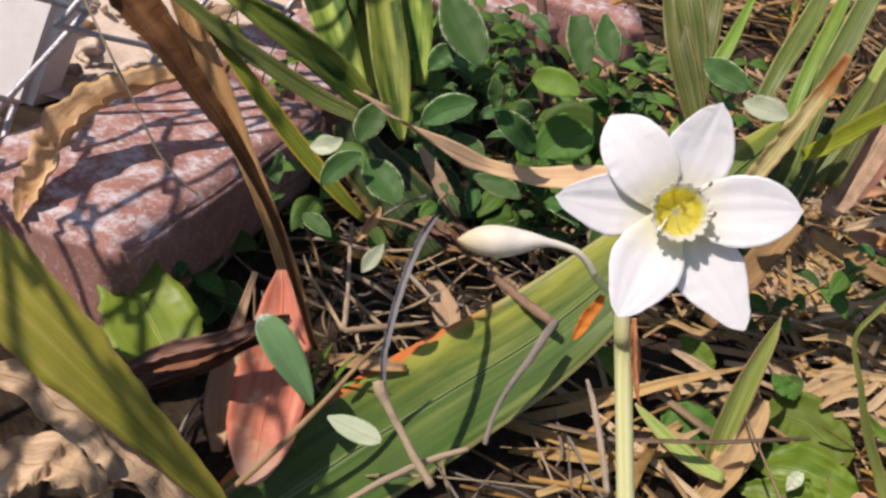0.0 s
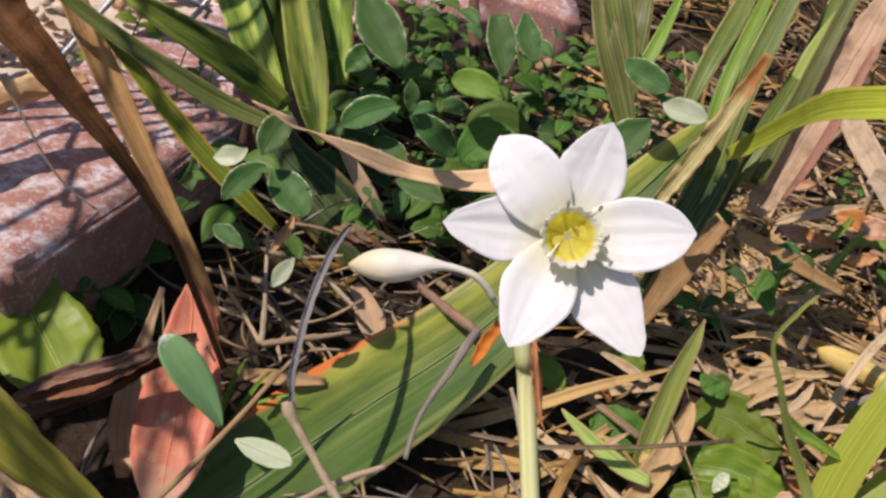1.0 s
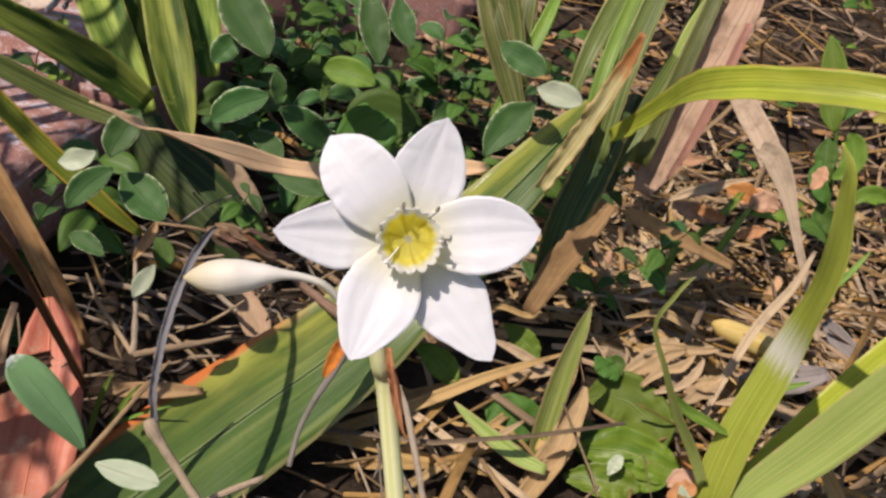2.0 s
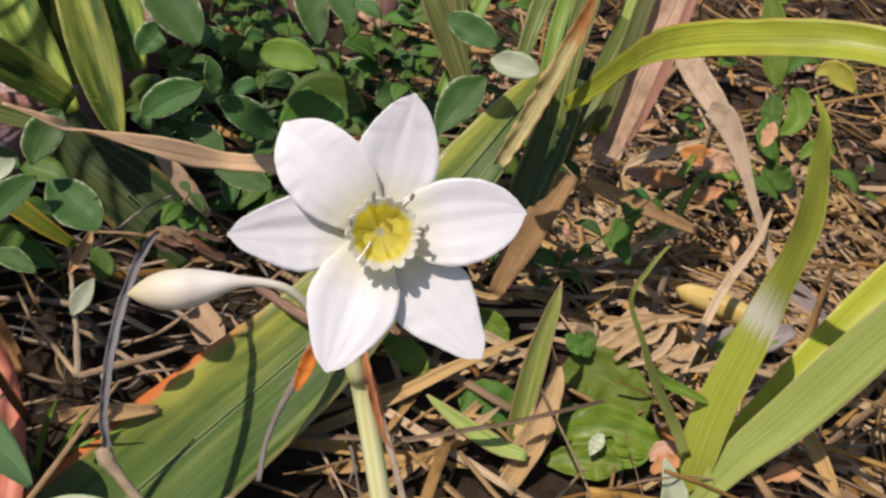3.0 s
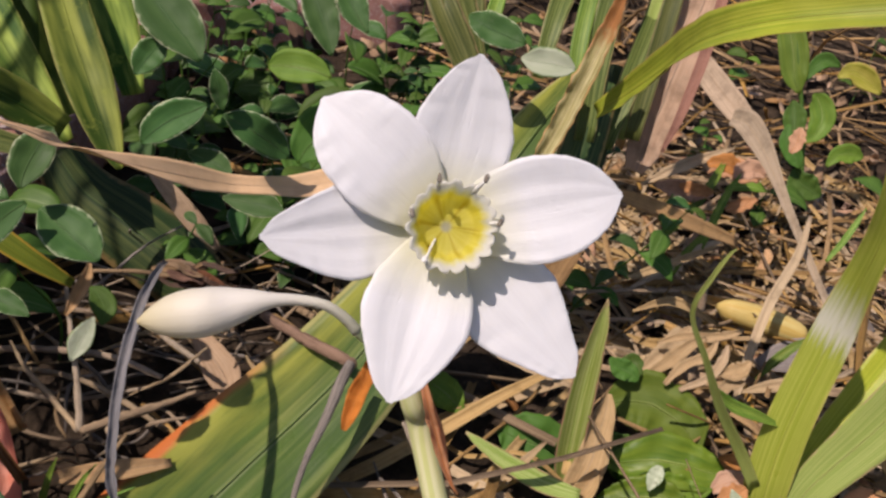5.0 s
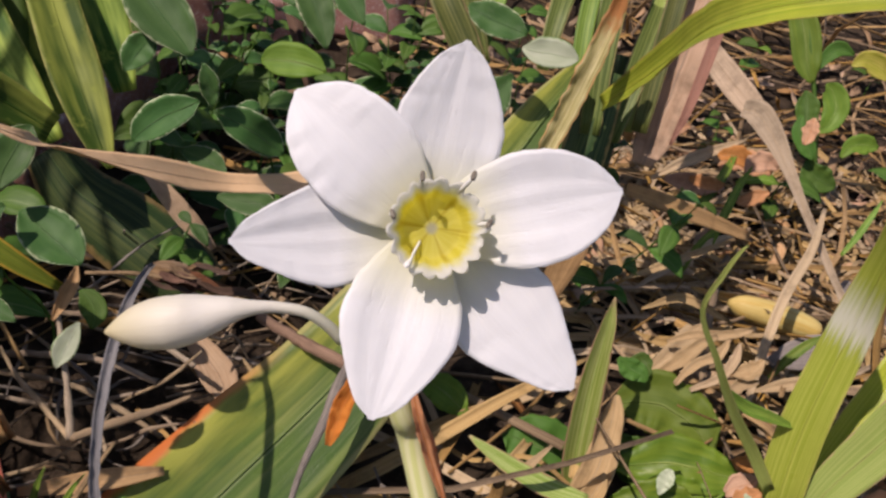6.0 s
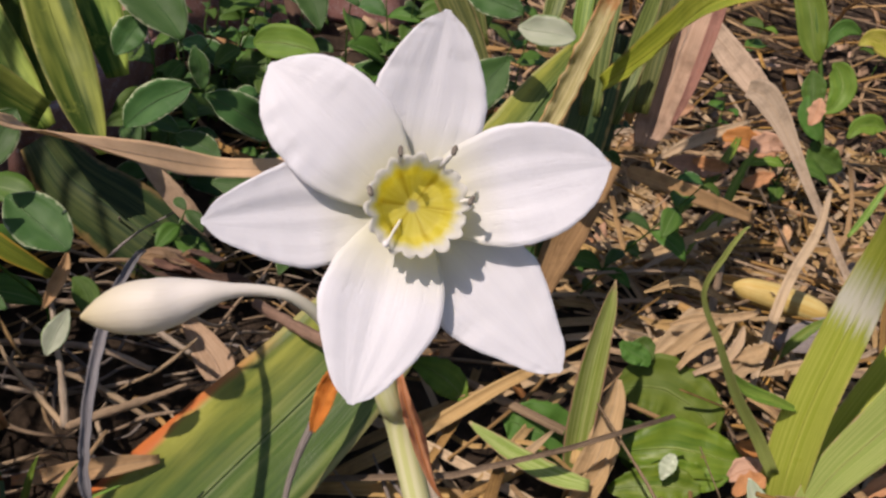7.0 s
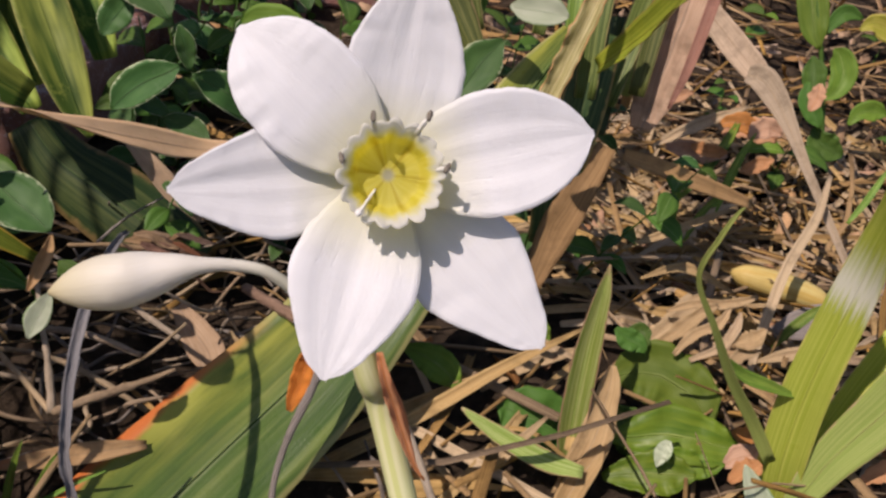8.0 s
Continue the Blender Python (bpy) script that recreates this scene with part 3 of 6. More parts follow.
tube("bud", [(-0.094, 0.1251, 0.1491, 0.00246), (-0.0975, 0.1251, 0.1525, 0.00231), (-0.1021, 0.1251, 0.1552, 0.00216), (-0.1075, 0.1252, 0.1558, 0.00225), (-0.1122, 0.1247, 0.1557, 0.00296), (-0.1162, 0.1246, 0.1548, 0.00531), (-0.1206, 0.1251, 0.1529, 0.00810), (-0.1255, 0.1249, 0.1514, 0.00989), (-0.1302, 0.1256, 0.1497, 0.00920), (-0.1344, 0.1261, 0.1481, 0.00574), (-0.1377, 0.1266, 0.1468, 0.00084)], BUD, lily, "closed cream-white bud on a long curved neck", sides=16, rows=44, knobs=0.03)
tube("bud_neck", [(-0.0837, 0.1229, 0.146, 0.00239), (-0.088, 0.1236, 0.1464, 0.00226), (-0.0915, 0.1244, 0.1475, 0.00225), (-0.094, 0.1251, 0.1491, 0.00246)], STEM, lily, sides=12)
tube("small_bud", [(-0.0833, 0.125, 0.1444, 0.00231), (-0.0765, 0.134, 0.1461, 0.00267), (-0.0713, 0.1382, 0.1495, 0.00471), (-0.0686, 0.1411, 0.1545, 0.00423), (-0.0675, 0.1427, 0.158, 0.00075)], BUD, lily, "small unopened bud", sides=12)
blade("bract", [(-0.0896, 0.1233, 0.1441, 0.00184), (-0.0912, 0.1203, 0.1411, 0.00352), (-0.0929, 0.1182, 0.1374, 0.00403), (-0.0941, 0.1161, 0.134, 0.00324), (-0.0951, 0.1143, 0.1314, 0.00116)], BRACT, lily, "shrivelled orange bract", crumple=0.32, wave=0.8, fold=0.8, cols=8, rows=30, seed=3)
blade("bract", [(-0.0791, 0.1191, 0.1421, 0.00136), (-0.0775, 0.1169, 0.1374, 0.00228), (-0.0748, 0.1158, 0.1316, 0.00325), (-0.0717, 0.114, 0.1247, 0.00236), (-0.0686, 0.1117, 0.1189, 0.00095), (-0.0665, 0.1107, 0.1165, 0.00048)], BRACT, lily,
      "shrivelled orange bract", crumple=0.32, wave=0.8, fold=0.7, cols=8, rows=30, seed=8)

# ---- strap-leaved plants ----
broad = thing("broad_leaf_plant", (0.0731, 0.3526, 0.1177), "strap-leaved plant with a long broad leaf fallen forward", "plant")
blade("broad_leaf", [(0.0411, 0.3404, 0.1517, 0.01243), (0.0244, 0.3257, 0.1336, 0.02304), (0.0037, 0.3087, 0.1068, 0.03052), (-0.0245, 0.2864, 0.0737, 0.03922), (-0.0626, 0.2535, 0.0347, 0.05133), (-0.102, 0.2225, 0.0083, 0.05769), (-0.1386, 0.1901, -0.012, 0.05735), (-0.1672, 0.1597, -0.0254, 0.05154), (-0.1887, 0.1365, -0.039, 0.03614)], BROAD, broad, "long broad striped leaf with orange-scorched edge", fold=0.10, wave=0.10, cols=10, rows=50, seed=2)
blade("sheath", [(0.0181, 0.3083, 0.1121, 0.00635), (0.0253, 0.3126, 0.1323, 0.00907), (0.033, 0.318, 0.155, 0.00964), (0.0412, 0.3247, 0.1799, 0.00817), (0.0426, 0.3245, 0.2001, 0.00399)], WITHER, broad, "yellow and brown withering leaf", wave=0.8, fold=0.7, crumple=0.08, notch=0.3, cols=10, rows=40, twist=(-12, 14))
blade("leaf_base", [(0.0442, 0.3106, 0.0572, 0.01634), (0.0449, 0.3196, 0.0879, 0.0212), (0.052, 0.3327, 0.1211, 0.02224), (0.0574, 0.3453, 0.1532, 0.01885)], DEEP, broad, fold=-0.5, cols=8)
blade("leaf", [(0.0526, 0.3344, 0.1242, 0.00985), (0.0539, 0.3518, 0.1634, 0.01288), (0.0614, 0.3723, 0.1995, 0.01288), (0.0711, 0.3947, 0.2389, 0.00974), (0.0761, 0.4084, 0.263, 0.00189)], OLIVE, broad, fold=0.3, cols=8)
blade("leaf", [(0.0651, 0.3366, 0.1215, 0.00921), (0.0796, 0.3585, 0.1546, 0.01189), (0.0995, 0.3911, 0.1863, 0.01263), (0.1164, 0.4273, 0.2221, 0.01203), (0.1297, 0.4636, 0.2559, 0.00213)], OLIVE, broad, fold=0.4, cols=8, seed=4)
blade("leaf", [(0.042, 0.3393, 0.1401, 0.00786), (0.0444, 0.3579, 0.1718, 0.00848), (0.0568, 0.3887, 0.2065, 0.00803), (0.0701, 0.425, 0.2388, 0.00199)], GRASS, broad, fold=0.3, seed=9)
blade("leaf", [(0.0805, 0.339, 0.1274, 0.00803), (0.0863, 0.3535, 0.1628, 0.00985), (0.0919, 0.3676, 0.1974, 0.00974), (0.1016, 0.39, 0.2369, 0.00786)], OLIVE, broad, fold=0.3, seed=13)
blade("dry_leaf", [(0.0897, 0.3404, 0.1099, 0.01021), (0.0936, 0.3445, 0.1245, 0.01973), (0.0974, 0.3508, 0.1451, 0.02493), (0.1014, 0.3563, 0.1688, 0.02405), (0.1081, 0.3661, 0.1912, 0.02229), (0.1148, 0.3773, 0.2162, 0.01936), (0.1201, 0.3874, 0.2383, 0.0088)], BLUSH, broad,
      "broad pinkish papery dead leaf", fold=0.35, wave=0.5, crumple=0.07, cols=12, rows=44, seed=3, face=(-0.6, -0.65, 0.45))
blade("dry_leaf", [(0.0957, 0.3323, 0.1255, 0.00175), (0.1004, 0.3357, 0.1438, 0.00463), (0.1038, 0.3401, 0.1672, 0.0057), (0.1064, 0.3461, 0.1907, 0.00563), (0.1096, 0.3544, 0.2147, 0.00447)], ROSE, broad, "rose-red dying leaf edge", fold=0.5, wave=0.3, crumple=0.05, cols=8, seed=36, face=(-0.6, -0.65, 0.45))
blade("dry_leaf", [(0.0512, 0.3419, 0.1126, 0.0035), (0.0515, 0.3448, 0.1204, 0.00641), (0.0524, 0.3479, 0.1287, 0.00639), (0.0537, 0.3514, 0.136, 0.00291)], RUSTY, broad, "small rusty withered sheath", fold=0.6, crumple=0.08, cols=8, seed=6)
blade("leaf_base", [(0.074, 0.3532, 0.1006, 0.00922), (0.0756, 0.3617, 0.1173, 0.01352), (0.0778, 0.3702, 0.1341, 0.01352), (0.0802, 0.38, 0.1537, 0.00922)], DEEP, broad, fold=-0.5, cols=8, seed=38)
blade("leaf", [(0.0827, 0.3553, 0.1213, 0.00668), (0.0868, 0.3661, 0.1438, 0.01033), (0.0925, 0.378, 0.1694, 0.01215), (0.1015, 0.3944, 0.1945, 0.01106), (0.1117, 0.4147, 0.2166, 0.00251)], PALEGREEN, broad, fold=0.4, cols=8, seed=39)
blade("dry_leaf", [(0.0992, 0.3797, 0.1066, 0.00432), (0.1035, 0.3897, 0.1262, 0.00803), (0.1136, 0.4031, 0.1489, 0.01057), (0.1261, 0.4198, 0.1745, 0.00943), (0.1401, 0.4419, 0.1999, 0.00385)], TAN, broad, "narrow tan dead leaf", fold=0.6, wave=0.4, crumple=0.08, cols=8, seed=37)
blade("dry_leaf", [(0.0383, 0.3007, 0.0393, 0.00784), (0.0466, 0.3099, 0.0626, 0.01623), (0.0548, 0.3159, 0.0837, 0.01542), (0.0679, 0.327, 0.1049, 0.00964)], DULLBROWN, broad, "tan withered leaf base", fold=0.3, wave=0.4, crumple=0.1, seed=5)
blade("arching_leaf", [(0.0558, 0.337, 0.1391, 0.00834), (0.0604, 0.3234, 0.1546, 0.01296), (0.0558, 0.2944, 0.1754, 0.01684), (0.0468, 0.2612, 0.1963, 0.01698), (0.05, 0.2373, 0.2103, 0.01545), (0.0622, 0.2199, 0.2205, 0.01427), (0.0795, 0.2034, 0.2296, 0.01422), (0.0974, 0.1864, 0.2342, 0.01189), (0.1124, 0.1691, 0.2321, 0.00384)], ARCH, broad, "olive and lime strap leaf arching outward", fold=0.45, wave=0.16, cols=10, rows=50, twist=(20, 0), seed=7)

front = thing("lime_strap_plant", (0.1306, 0.1994, -0.0053), "young strap-leaved plant with lime-green blades", "plant")
blade("leaf", [(0.1413, 0.2081, -0.0144, 0.01718), (0.1331, 0.21, 0.0205, 0.01971), (0.1273, 0.2109, 0.0595, 0.01922), (0.1228, 0.2096, 0.1103, 0.0168), (0.1075, 0.1987, 0.158, 0.0112), (0.0916, 0.1958, 0.1899, 0.0068), (0.0838, 0.195, 0.204, 0.0043), (0.0763, 0.1968, 0.2121, 0.00075)], BLEACHED, front,
      face=(-0.555, -0.27, 0.785), fold=0.20, cols=10, rows=44, seed=1)
blade("leaf", [(0.1363, 0.1969, -0.0056, 0.00759), (0.1457, 0.1998, 0.0266, 0.01665), (0.1588, 0.1979, 0.0635, 0.02200), (0.1694, 0.1946, 0.1068, 0.02228), (0.1809, 0.1917, 0.1514, 0.01744), (0.1922, 0.1948, 0.1852, 0.00308)], PALEGREEN, front, face=(-0.5, -0.6, 0.62), fold=0.16, cols=10, rows=40, seed=2)
blade("leaf", [(0.1424, 0.2054, 0.0027, 0.00871), (0.1616, 0.219, 0.0283, 0.01456), (0.1887, 0.2339, 0.0617, 0.01742), (0.2185, 0.2486, 0.0966, 0.01944), (0.2525, 0.2642, 0.136, 0.01601), (0.2696, 0.2762, 0.1681, 0.00229)], LIME, front, face=(-0.5, -0.6, 0.62), fold=0.25, cols=8, rows=36, seed=3)
blade("sheath", [(0.1246, 0.194, -0.0122, 0.01642), (0.1218, 0.1988, 0.0022, 0.01463), (0.1149, 0.2052, 0.0145, 0.00591), (0.1128, 0.2071, 0.0182, 0.00107)], PALE, front, "pale papery sheath", fold=0.5, seed=4)

shoot = thing("folded_shoot", (0.0374, 0.2184, -0.0170), "young folded green shoot in a dry sheath", "shoot")
blade("leaf", [(0.0525, 0.2393, -0.0165, 0.00679), (0.0506, 0.243, 0.0011, 0.01131), (0.049, 0.2461, 0.022, 0.01218), (0.0477, 0.2487, 0.0422, 0.01160), (0.047, 0.2504, 0.0592, 0.00899), (0.0469, 0.2522, 0.0726, 0.00609), (0.0469, 0.2548, 0.0833, 0.00068)], SHOOT, shoot, face=(-0.45, -0.75, 0.45), fold=0.75, cols=10, rows=30, seed=2)
blade("sheath", [(0.0466, 0.2232, -0.0186, 0.0125), (0.0511, 0.2279, -0.0079, 0.0145), (0.0571, 0.2342, 0.0064, 0.015), (0.0603, 0.2411, 0.0201, 0.0115), (0.062, 0.2458, 0.0291, 0.0085), (0.0624, 0.2492, 0.0353, 0.003)], SHEATH, shoot, "pale papery tan sheath", fold=0.5, wave=0.3, crumple=0.05, cols=8, seed=3)
blade("sheath", [(0.042, 0.2167, -0.02, 0.00983), (0.0481, 0.2216, -0.008, 0.01082), (0.0548, 0.2258, 0.0031, 0.00836), (0.0573, 0.2281, 0.0085, 0.00197)], SHEATH, shoot, "pale papery tan sheath", fold=0.7, wave=0.3, cols=8, seed=33)
blade("leaf", [(0.0474, 0.2191, 0.0015, 0.00531), (0.0333, 0.225, 0.0017, 0.00902), (0.0166, 0.2322, 0.0064, 0.00845), (0.0025, 0.2389, 0.0122, 0.00473), (-0.0039, 0.2432, 0.0149, 0.00105)], SHOOT, shoot, fold=0.3, seed=5)

left = thing("striped_leaf_plant", (-0.1679, 0.3399, 0.0456), "clump of green and cream striped strap leaves", "plant")
blade("leaf", [(-0.1595, 0.3245, 0.0838, 0.00286), (-0.1663, 0.3327, 0.0941, 0.0135), (-0.1768, 0.3493, 0.1126, 0.0208), (-0.1887, 0.3717, 0.1321, 0.02043), (-0.2022, 0.399, 0.1567, 0.01899), (-0.2158, 0.4231, 0.18, 0.003)], STRIPED, left, fold=0.35, cols=10, rows=34, seed=1)
blade("leaf", [(-0.1845, 0.3438, 0.0839, 0.0088), (-0.1983, 0.356, 0.0975, 0.01818), (-0.2144, 0.3715, 0.1154, 0.02229), (-0.2348, 0.401, 0.1344, 0.02102), (-0.2525, 0.4293, 0.1529, 0.00307)], STRIPED, left, fold=0.3, cols=8, seed=2)
blade("leaf", [(-0.1826, 0.327, 0.0969, 0.01229), (-0.2019, 0.3225, 0.11, 0.01774), (-0.2239, 0.3083, 0.1258, 0.01559), (-0.2462, 0.2981, 0.1382, 0.01092), (-0.2669, 0.2961, 0.1448, 0.00184)], STRIPED, left, fold=0.35, cols=8, seed=3)
blade("leaf", [(-0.1818, 0.2724, 0.1122, 0.00645), (-0.2047, 0.2717, 0.1163, 0.00902), (-0.2271, 0.2679, 0.1253, 0.00878), (-0.2516, 0.2653, 0.1359, 0.00754), (-0.2753, 0.2636, 0.1481, 0.00587), (-0.295, 0.261, 0.1596, 0.00142)], OLIVE, left, fold=0.4, seed=4)
blade("leaf", [(-0.1676, 0.257, 0.068, 0.00352), (-0.1827, 0.2559, 0.0788, 0.0073), (-0.2055, 0.2597, 0.0941, 0.0092), (-0.2244, 0.2622, 0.109, 0.0086), (-0.2475, 0.2674, 0.1265, 0.0060), (-0.2638, 0.2683, 0.1401, 0.00173)], YELLOWEDGE, left, fold=0.35, cols=8, seed=5)
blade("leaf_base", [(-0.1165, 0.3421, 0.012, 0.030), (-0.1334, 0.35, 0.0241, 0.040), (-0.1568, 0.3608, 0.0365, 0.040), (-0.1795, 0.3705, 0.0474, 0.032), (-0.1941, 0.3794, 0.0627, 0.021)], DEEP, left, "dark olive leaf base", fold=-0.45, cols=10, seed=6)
blade("leaf", [(-0.1932, 0.3977, 0.0733, 0.02577), (-0.2085, 0.4176, 0.0963, 0.03149), (-0.2227, 0.4388, 0.122, 0.02863), (-0.2366, 0.471, 0.1458, 0.00587)], STRIPED, left, fold=0.3, cols=8, seed=7)
blade("dry_leaf", [(-0.1145, 0.3348, 0.0427, 0.00279), (-0.1264, 0.3396, 0.0528, 0.00938), (-0.1382, 0.3448, 0.064, 0.00817), (-0.1482, 0.3529, 0.0706, 0.00381)], TAN, left, "tan withered leaf tip", fold=0.4, seed=8)
blade("leaf", [(-0.1594, 0.3695, 0.101, 0.00997), (-0.1694, 0.3847, 0.1248, 0.01994), (-0.1808, 0.4017, 0.1511, 0.01994), (-0.1935, 0.4357, 0.1742, 0.00344)], STRIPED, left, fold=0.3, seed=10)
blade("leaf", [(-0.2081, 0.3872, 0.0898, 0.01031), (-0.2157, 0.4014, 0.1121, 0.02061), (-0.2253, 0.4191, 0.14, 0.02061), (-0.2348, 0.4367, 0.1679, 0.00687)], GREEN, left, fold=0.3, seed=11)

back = thing("back_leaf_plant", (0.0254, 0.4531, 0.0881), "green strap leaves behind the creeper", "plant")
for k, pts in enumerate((
        [(0.0276, 0.4229, 0.1069, 0.011), (0.0145, 0.4397, 0.1284, 0.0176), (-0.0025, 0.4608, 0.155, 0.01686), (-0.0156, 0.5011, 0.1818, 0.00378)],
        [(0.0362, 0.4769, 0.0981, 0.01046), (0.0325, 0.4965, 0.1286, 0.02093), (0.0298, 0.5181, 0.163, 0.02012), (0.0337, 0.5578, 0.1953, 0.00415)],
        [(0.0217, 0.4534, 0.0869, 0.00547), (0.0297, 0.4651, 0.11, 0.00859), (0.0419, 0.4847, 0.1481, 0.01015), (0.0569, 0.5241, 0.1858, 0.00402)],
        [(0.0264, 0.4366, 0.1201, 0.00908), (0.0122, 0.4558, 0.1497, 0.01892), (-0.0037, 0.4749, 0.1787, 0.02043), (-0.0132, 0.5125, 0.2064, 0.0039)],
        [(0.0583, 0.4259, 0.1265, 0.00733), (0.0653, 0.4427, 0.1576, 0.01247), (0.0833, 0.4778, 0.1905, 0.01362), (0.0983, 0.5146, 0.2245, 0.00312)])):
    blade("leaf", pts, (OLIVE, OLIVE, GRASS, OLIVE, OLIVE)[k], back, fold=0.35, seed=20 + k)
blade("dry_leaf", [(-0.0489, 0.5135, 0.0391, 0.00602), (-0.062, 0.5376, 0.0725, 0.00946), (-0.0751, 0.5616, 0.106, 0.01032), (-0.0841, 0.5945, 0.1341, 0.00613)], UMBER, back, "brown withered sheath", fold=-0.7, crumple=0.3, wave=0.7, cols=8, seed=32, notch=0.3)

# ---- single dry and green leaves ----
blade("dry_leaf", [(-0.1844, 0.212, 0.1489, 0.00080), (-0.1762, 0.2144, 0.1461, 0.00184), (-0.1684, 0.2184, 0.1417, 0.00420), (-0.1595, 0.2355, 0.131, 0.00781), (-0.147, 0.2574, 0.1183, 0.01169), (-0.1317, 0.2785, 0.1063, 0.01225), (-0.1153, 0.2939, 0.0978, 0.00865), (-0.1008, 0.2993, 0.0962, 0.00828), (-0.0847, 0.3093, 0.0931, 0.01104), (-0.058, 0.319, 0.0966, 0.01465), (-0.0294, 0.3283, 0.101, 0.01315), (-0.004, 0.3378, 0.1034, 0.00503)], HONEY, None, "long honey-tan dry leaf hanging across the creeper", "leaf", fold=0.16, wave=0.14, face=(-0.36, -0.71, 0.60), cols=8, rows=50, seed=41)
blade("dry_leaf", [(-0.2717, 0.1799, 0.181, 0.01647), (-0.2627, 0.1808, 0.1686, 0.01546), (-0.2495, 0.1791, 0.1584, 0.01229), (-0.2364, 0.1807, 0.1441, 0.00836), (-0.2238, 0.1829, 0.1304, 0.00618), (-0.2113, 0.1878, 0.1116, 0.00433), (-0.1995, 0.1917, 0.0909, 0.00363), (-0.1879, 0.1933, 0.0665, 0.00332), (-0.1722, 0.1948, 0.0327, 0.00302)], ROLLED,
      None, "dark brown rolled dry leaf standing upright", "leaf", fold=1.0, wave=0.3, cols=12, rows=60, seed=42, notch=0.12)
blade("dry_leaf", [(-0.2829, 0.2839, 0.1512, 0.0102), (-0.2687, 0.2762, 0.1312, 0.01137), (-0.2488, 0.2657, 0.1077, 0.01152), (-0.2307, 0.258, 0.0843, 0.0096), (-0.2141, 0.2518, 0.0615, 0.00872), (-0.1981, 0.2451, 0.0375, 0.01001), (-0.1827, 0.2369, 0.013, 0.00848)], RIBBED, None,
      "long tan dry leaf leaning on the brick", "leaf", fold=0.6, wave=0.2, cols=8, rows=40, seed=43)
blade("strap_leaf", [(-0.3038, 0.138, 0.0886, 0.02451), (-0.2862, 0.1363, 0.0794, 0.02881), (-0.2666, 0.1324, 0.0667, 0.02855), (-0.2472, 0.1304, 0.0515, 0.02494), (-0.2282, 0.1299, 0.0347, 0.01915), (-0.2107, 0.1313, 0.0168, 0.01429), (-0.1941, 0.1325, -0.0015, 0.01124), (-0.1813, 0.1348, -0.0208, 0.00702)], YELLOWING, None,
      "yellow-green strap leaf with nibbled edge", "leaf", face=(-0.5, -0.45, 0.74), fold=0.12, wave=0.12, cols=10, rows=44, seed=44, notch=0.12)
blade("dry_leaf", [(-0.2886, 0.137, 0.031, 0.00419), (-0.2696, 0.1364, 0.0297, 0.01392), (-0.2516, 0.1349, 0.0228, 0.02051), (-0.2341, 0.1335, 0.0121, 0.01961), (-0.2169, 0.1319, 0.0008, 0.01688), (-0.1995, 0.1294, -0.0137, 0.00908)], AMBER, None, "curled amber dead leaf on the litter", "leaf",
      fold=0.45, wave=0.9, crumple=0.30, cols=10, rows=36, seed=45, notch=0.2)
blade("dry_leaf", [(-0.2821, 0.1095, -0.0139, 0.01257), (-0.2713, 0.1204, -0.0034, 0.01917), (-0.258, 0.1277, 0.0016, 0.01948), (-0.2426, 0.1281, -0.0046, 0.0132), (-0.2322, 0.1263, -0.0154, 0.0067)], AMBER, None, "crumpled amber dead leaf", "leaf", crumple=0.42, wave=0.9, cols=10,
      rows=30, seed=46, notch=0.2)
blade("green_leaf", [(-0.2733, 0.2177, 0.0418, 0.0051), (-0.2665, 0.2116, 0.0387, 0.02123), (-0.2569, 0.2031, 0.0342, 0.03), (-0.2448, 0.1901, 0.0304, 0.03862), (-0.2337, 0.178, 0.028, 0.03582), (-0.2248, 0.1681, 0.0268, 0.01404)], TORN, None, "yellow-green lobed leaf with a torn edge", "leaf",
      fold=0.2, wave=0.2, cols=10, rows=30, seed=47, notch=0.12)
rolled = thing("dry_leaf", (-0.2403, 0.1572, 0.0180), "dark russet dead leaf rolled into strands", "leaf")
for k, (up, wide) in enumerate(((0.0060, 0.0062), (0.0022, 0.0080), (-0.0018, 0.0066), (-0.0058, 0.0072), (-0.0090, 0.0048))):
    pts = [(-0.2420, 0.1560, 0.0235, 0.4), (-0.2309, 0.1617, 0.0286, 0.9), (-0.2207, 0.1678, 0.0330, 1.0), (-0.2098, 0.1762, 0.0374, 0.95), (-0.1985, 0.1855, 0.0414, 0.8), (-0.1860, 0.1955, 0.0425, 0.45)]
    line = [(x, y + 0.002 * math.sin(k * 2.1 + i), z + up * (1.15 - 0.15 * i) + 0.0012 * math.sin(k * 1.7 + i * 1.3), wide * w) for i, (x, y, z, w) in enumerate(pts)]
    blade("strand", line, RUSSET, rolled, fold=0.9, crumple=0.22, wave=0.6, cols=8, rows=36, seed=148 + k, notch=0.25, rib=False)
blade("red_leaf", [(-0.1982, 0.233, 0.0428, 0.0043), (-0.1935, 0.2218, 0.0347, 0.01858), (-0.1893, 0.2059, 0.0244, 0.02702), (-0.1868, 0.1858, 0.0148, 0.03218), (-0.1845, 0.168, 0.0049, 0.03031), (-0.1826, 0.1541, -0.0044, 0.01677), (-0.1823, 0.1482, -0.0083, 0.00475)], RED, None, "salmon-red dying leaf lying on the litter",
      "leaf", fold=0.25, wave=0.3, crumple=0.04, cols=10, rows=36, seed=49)
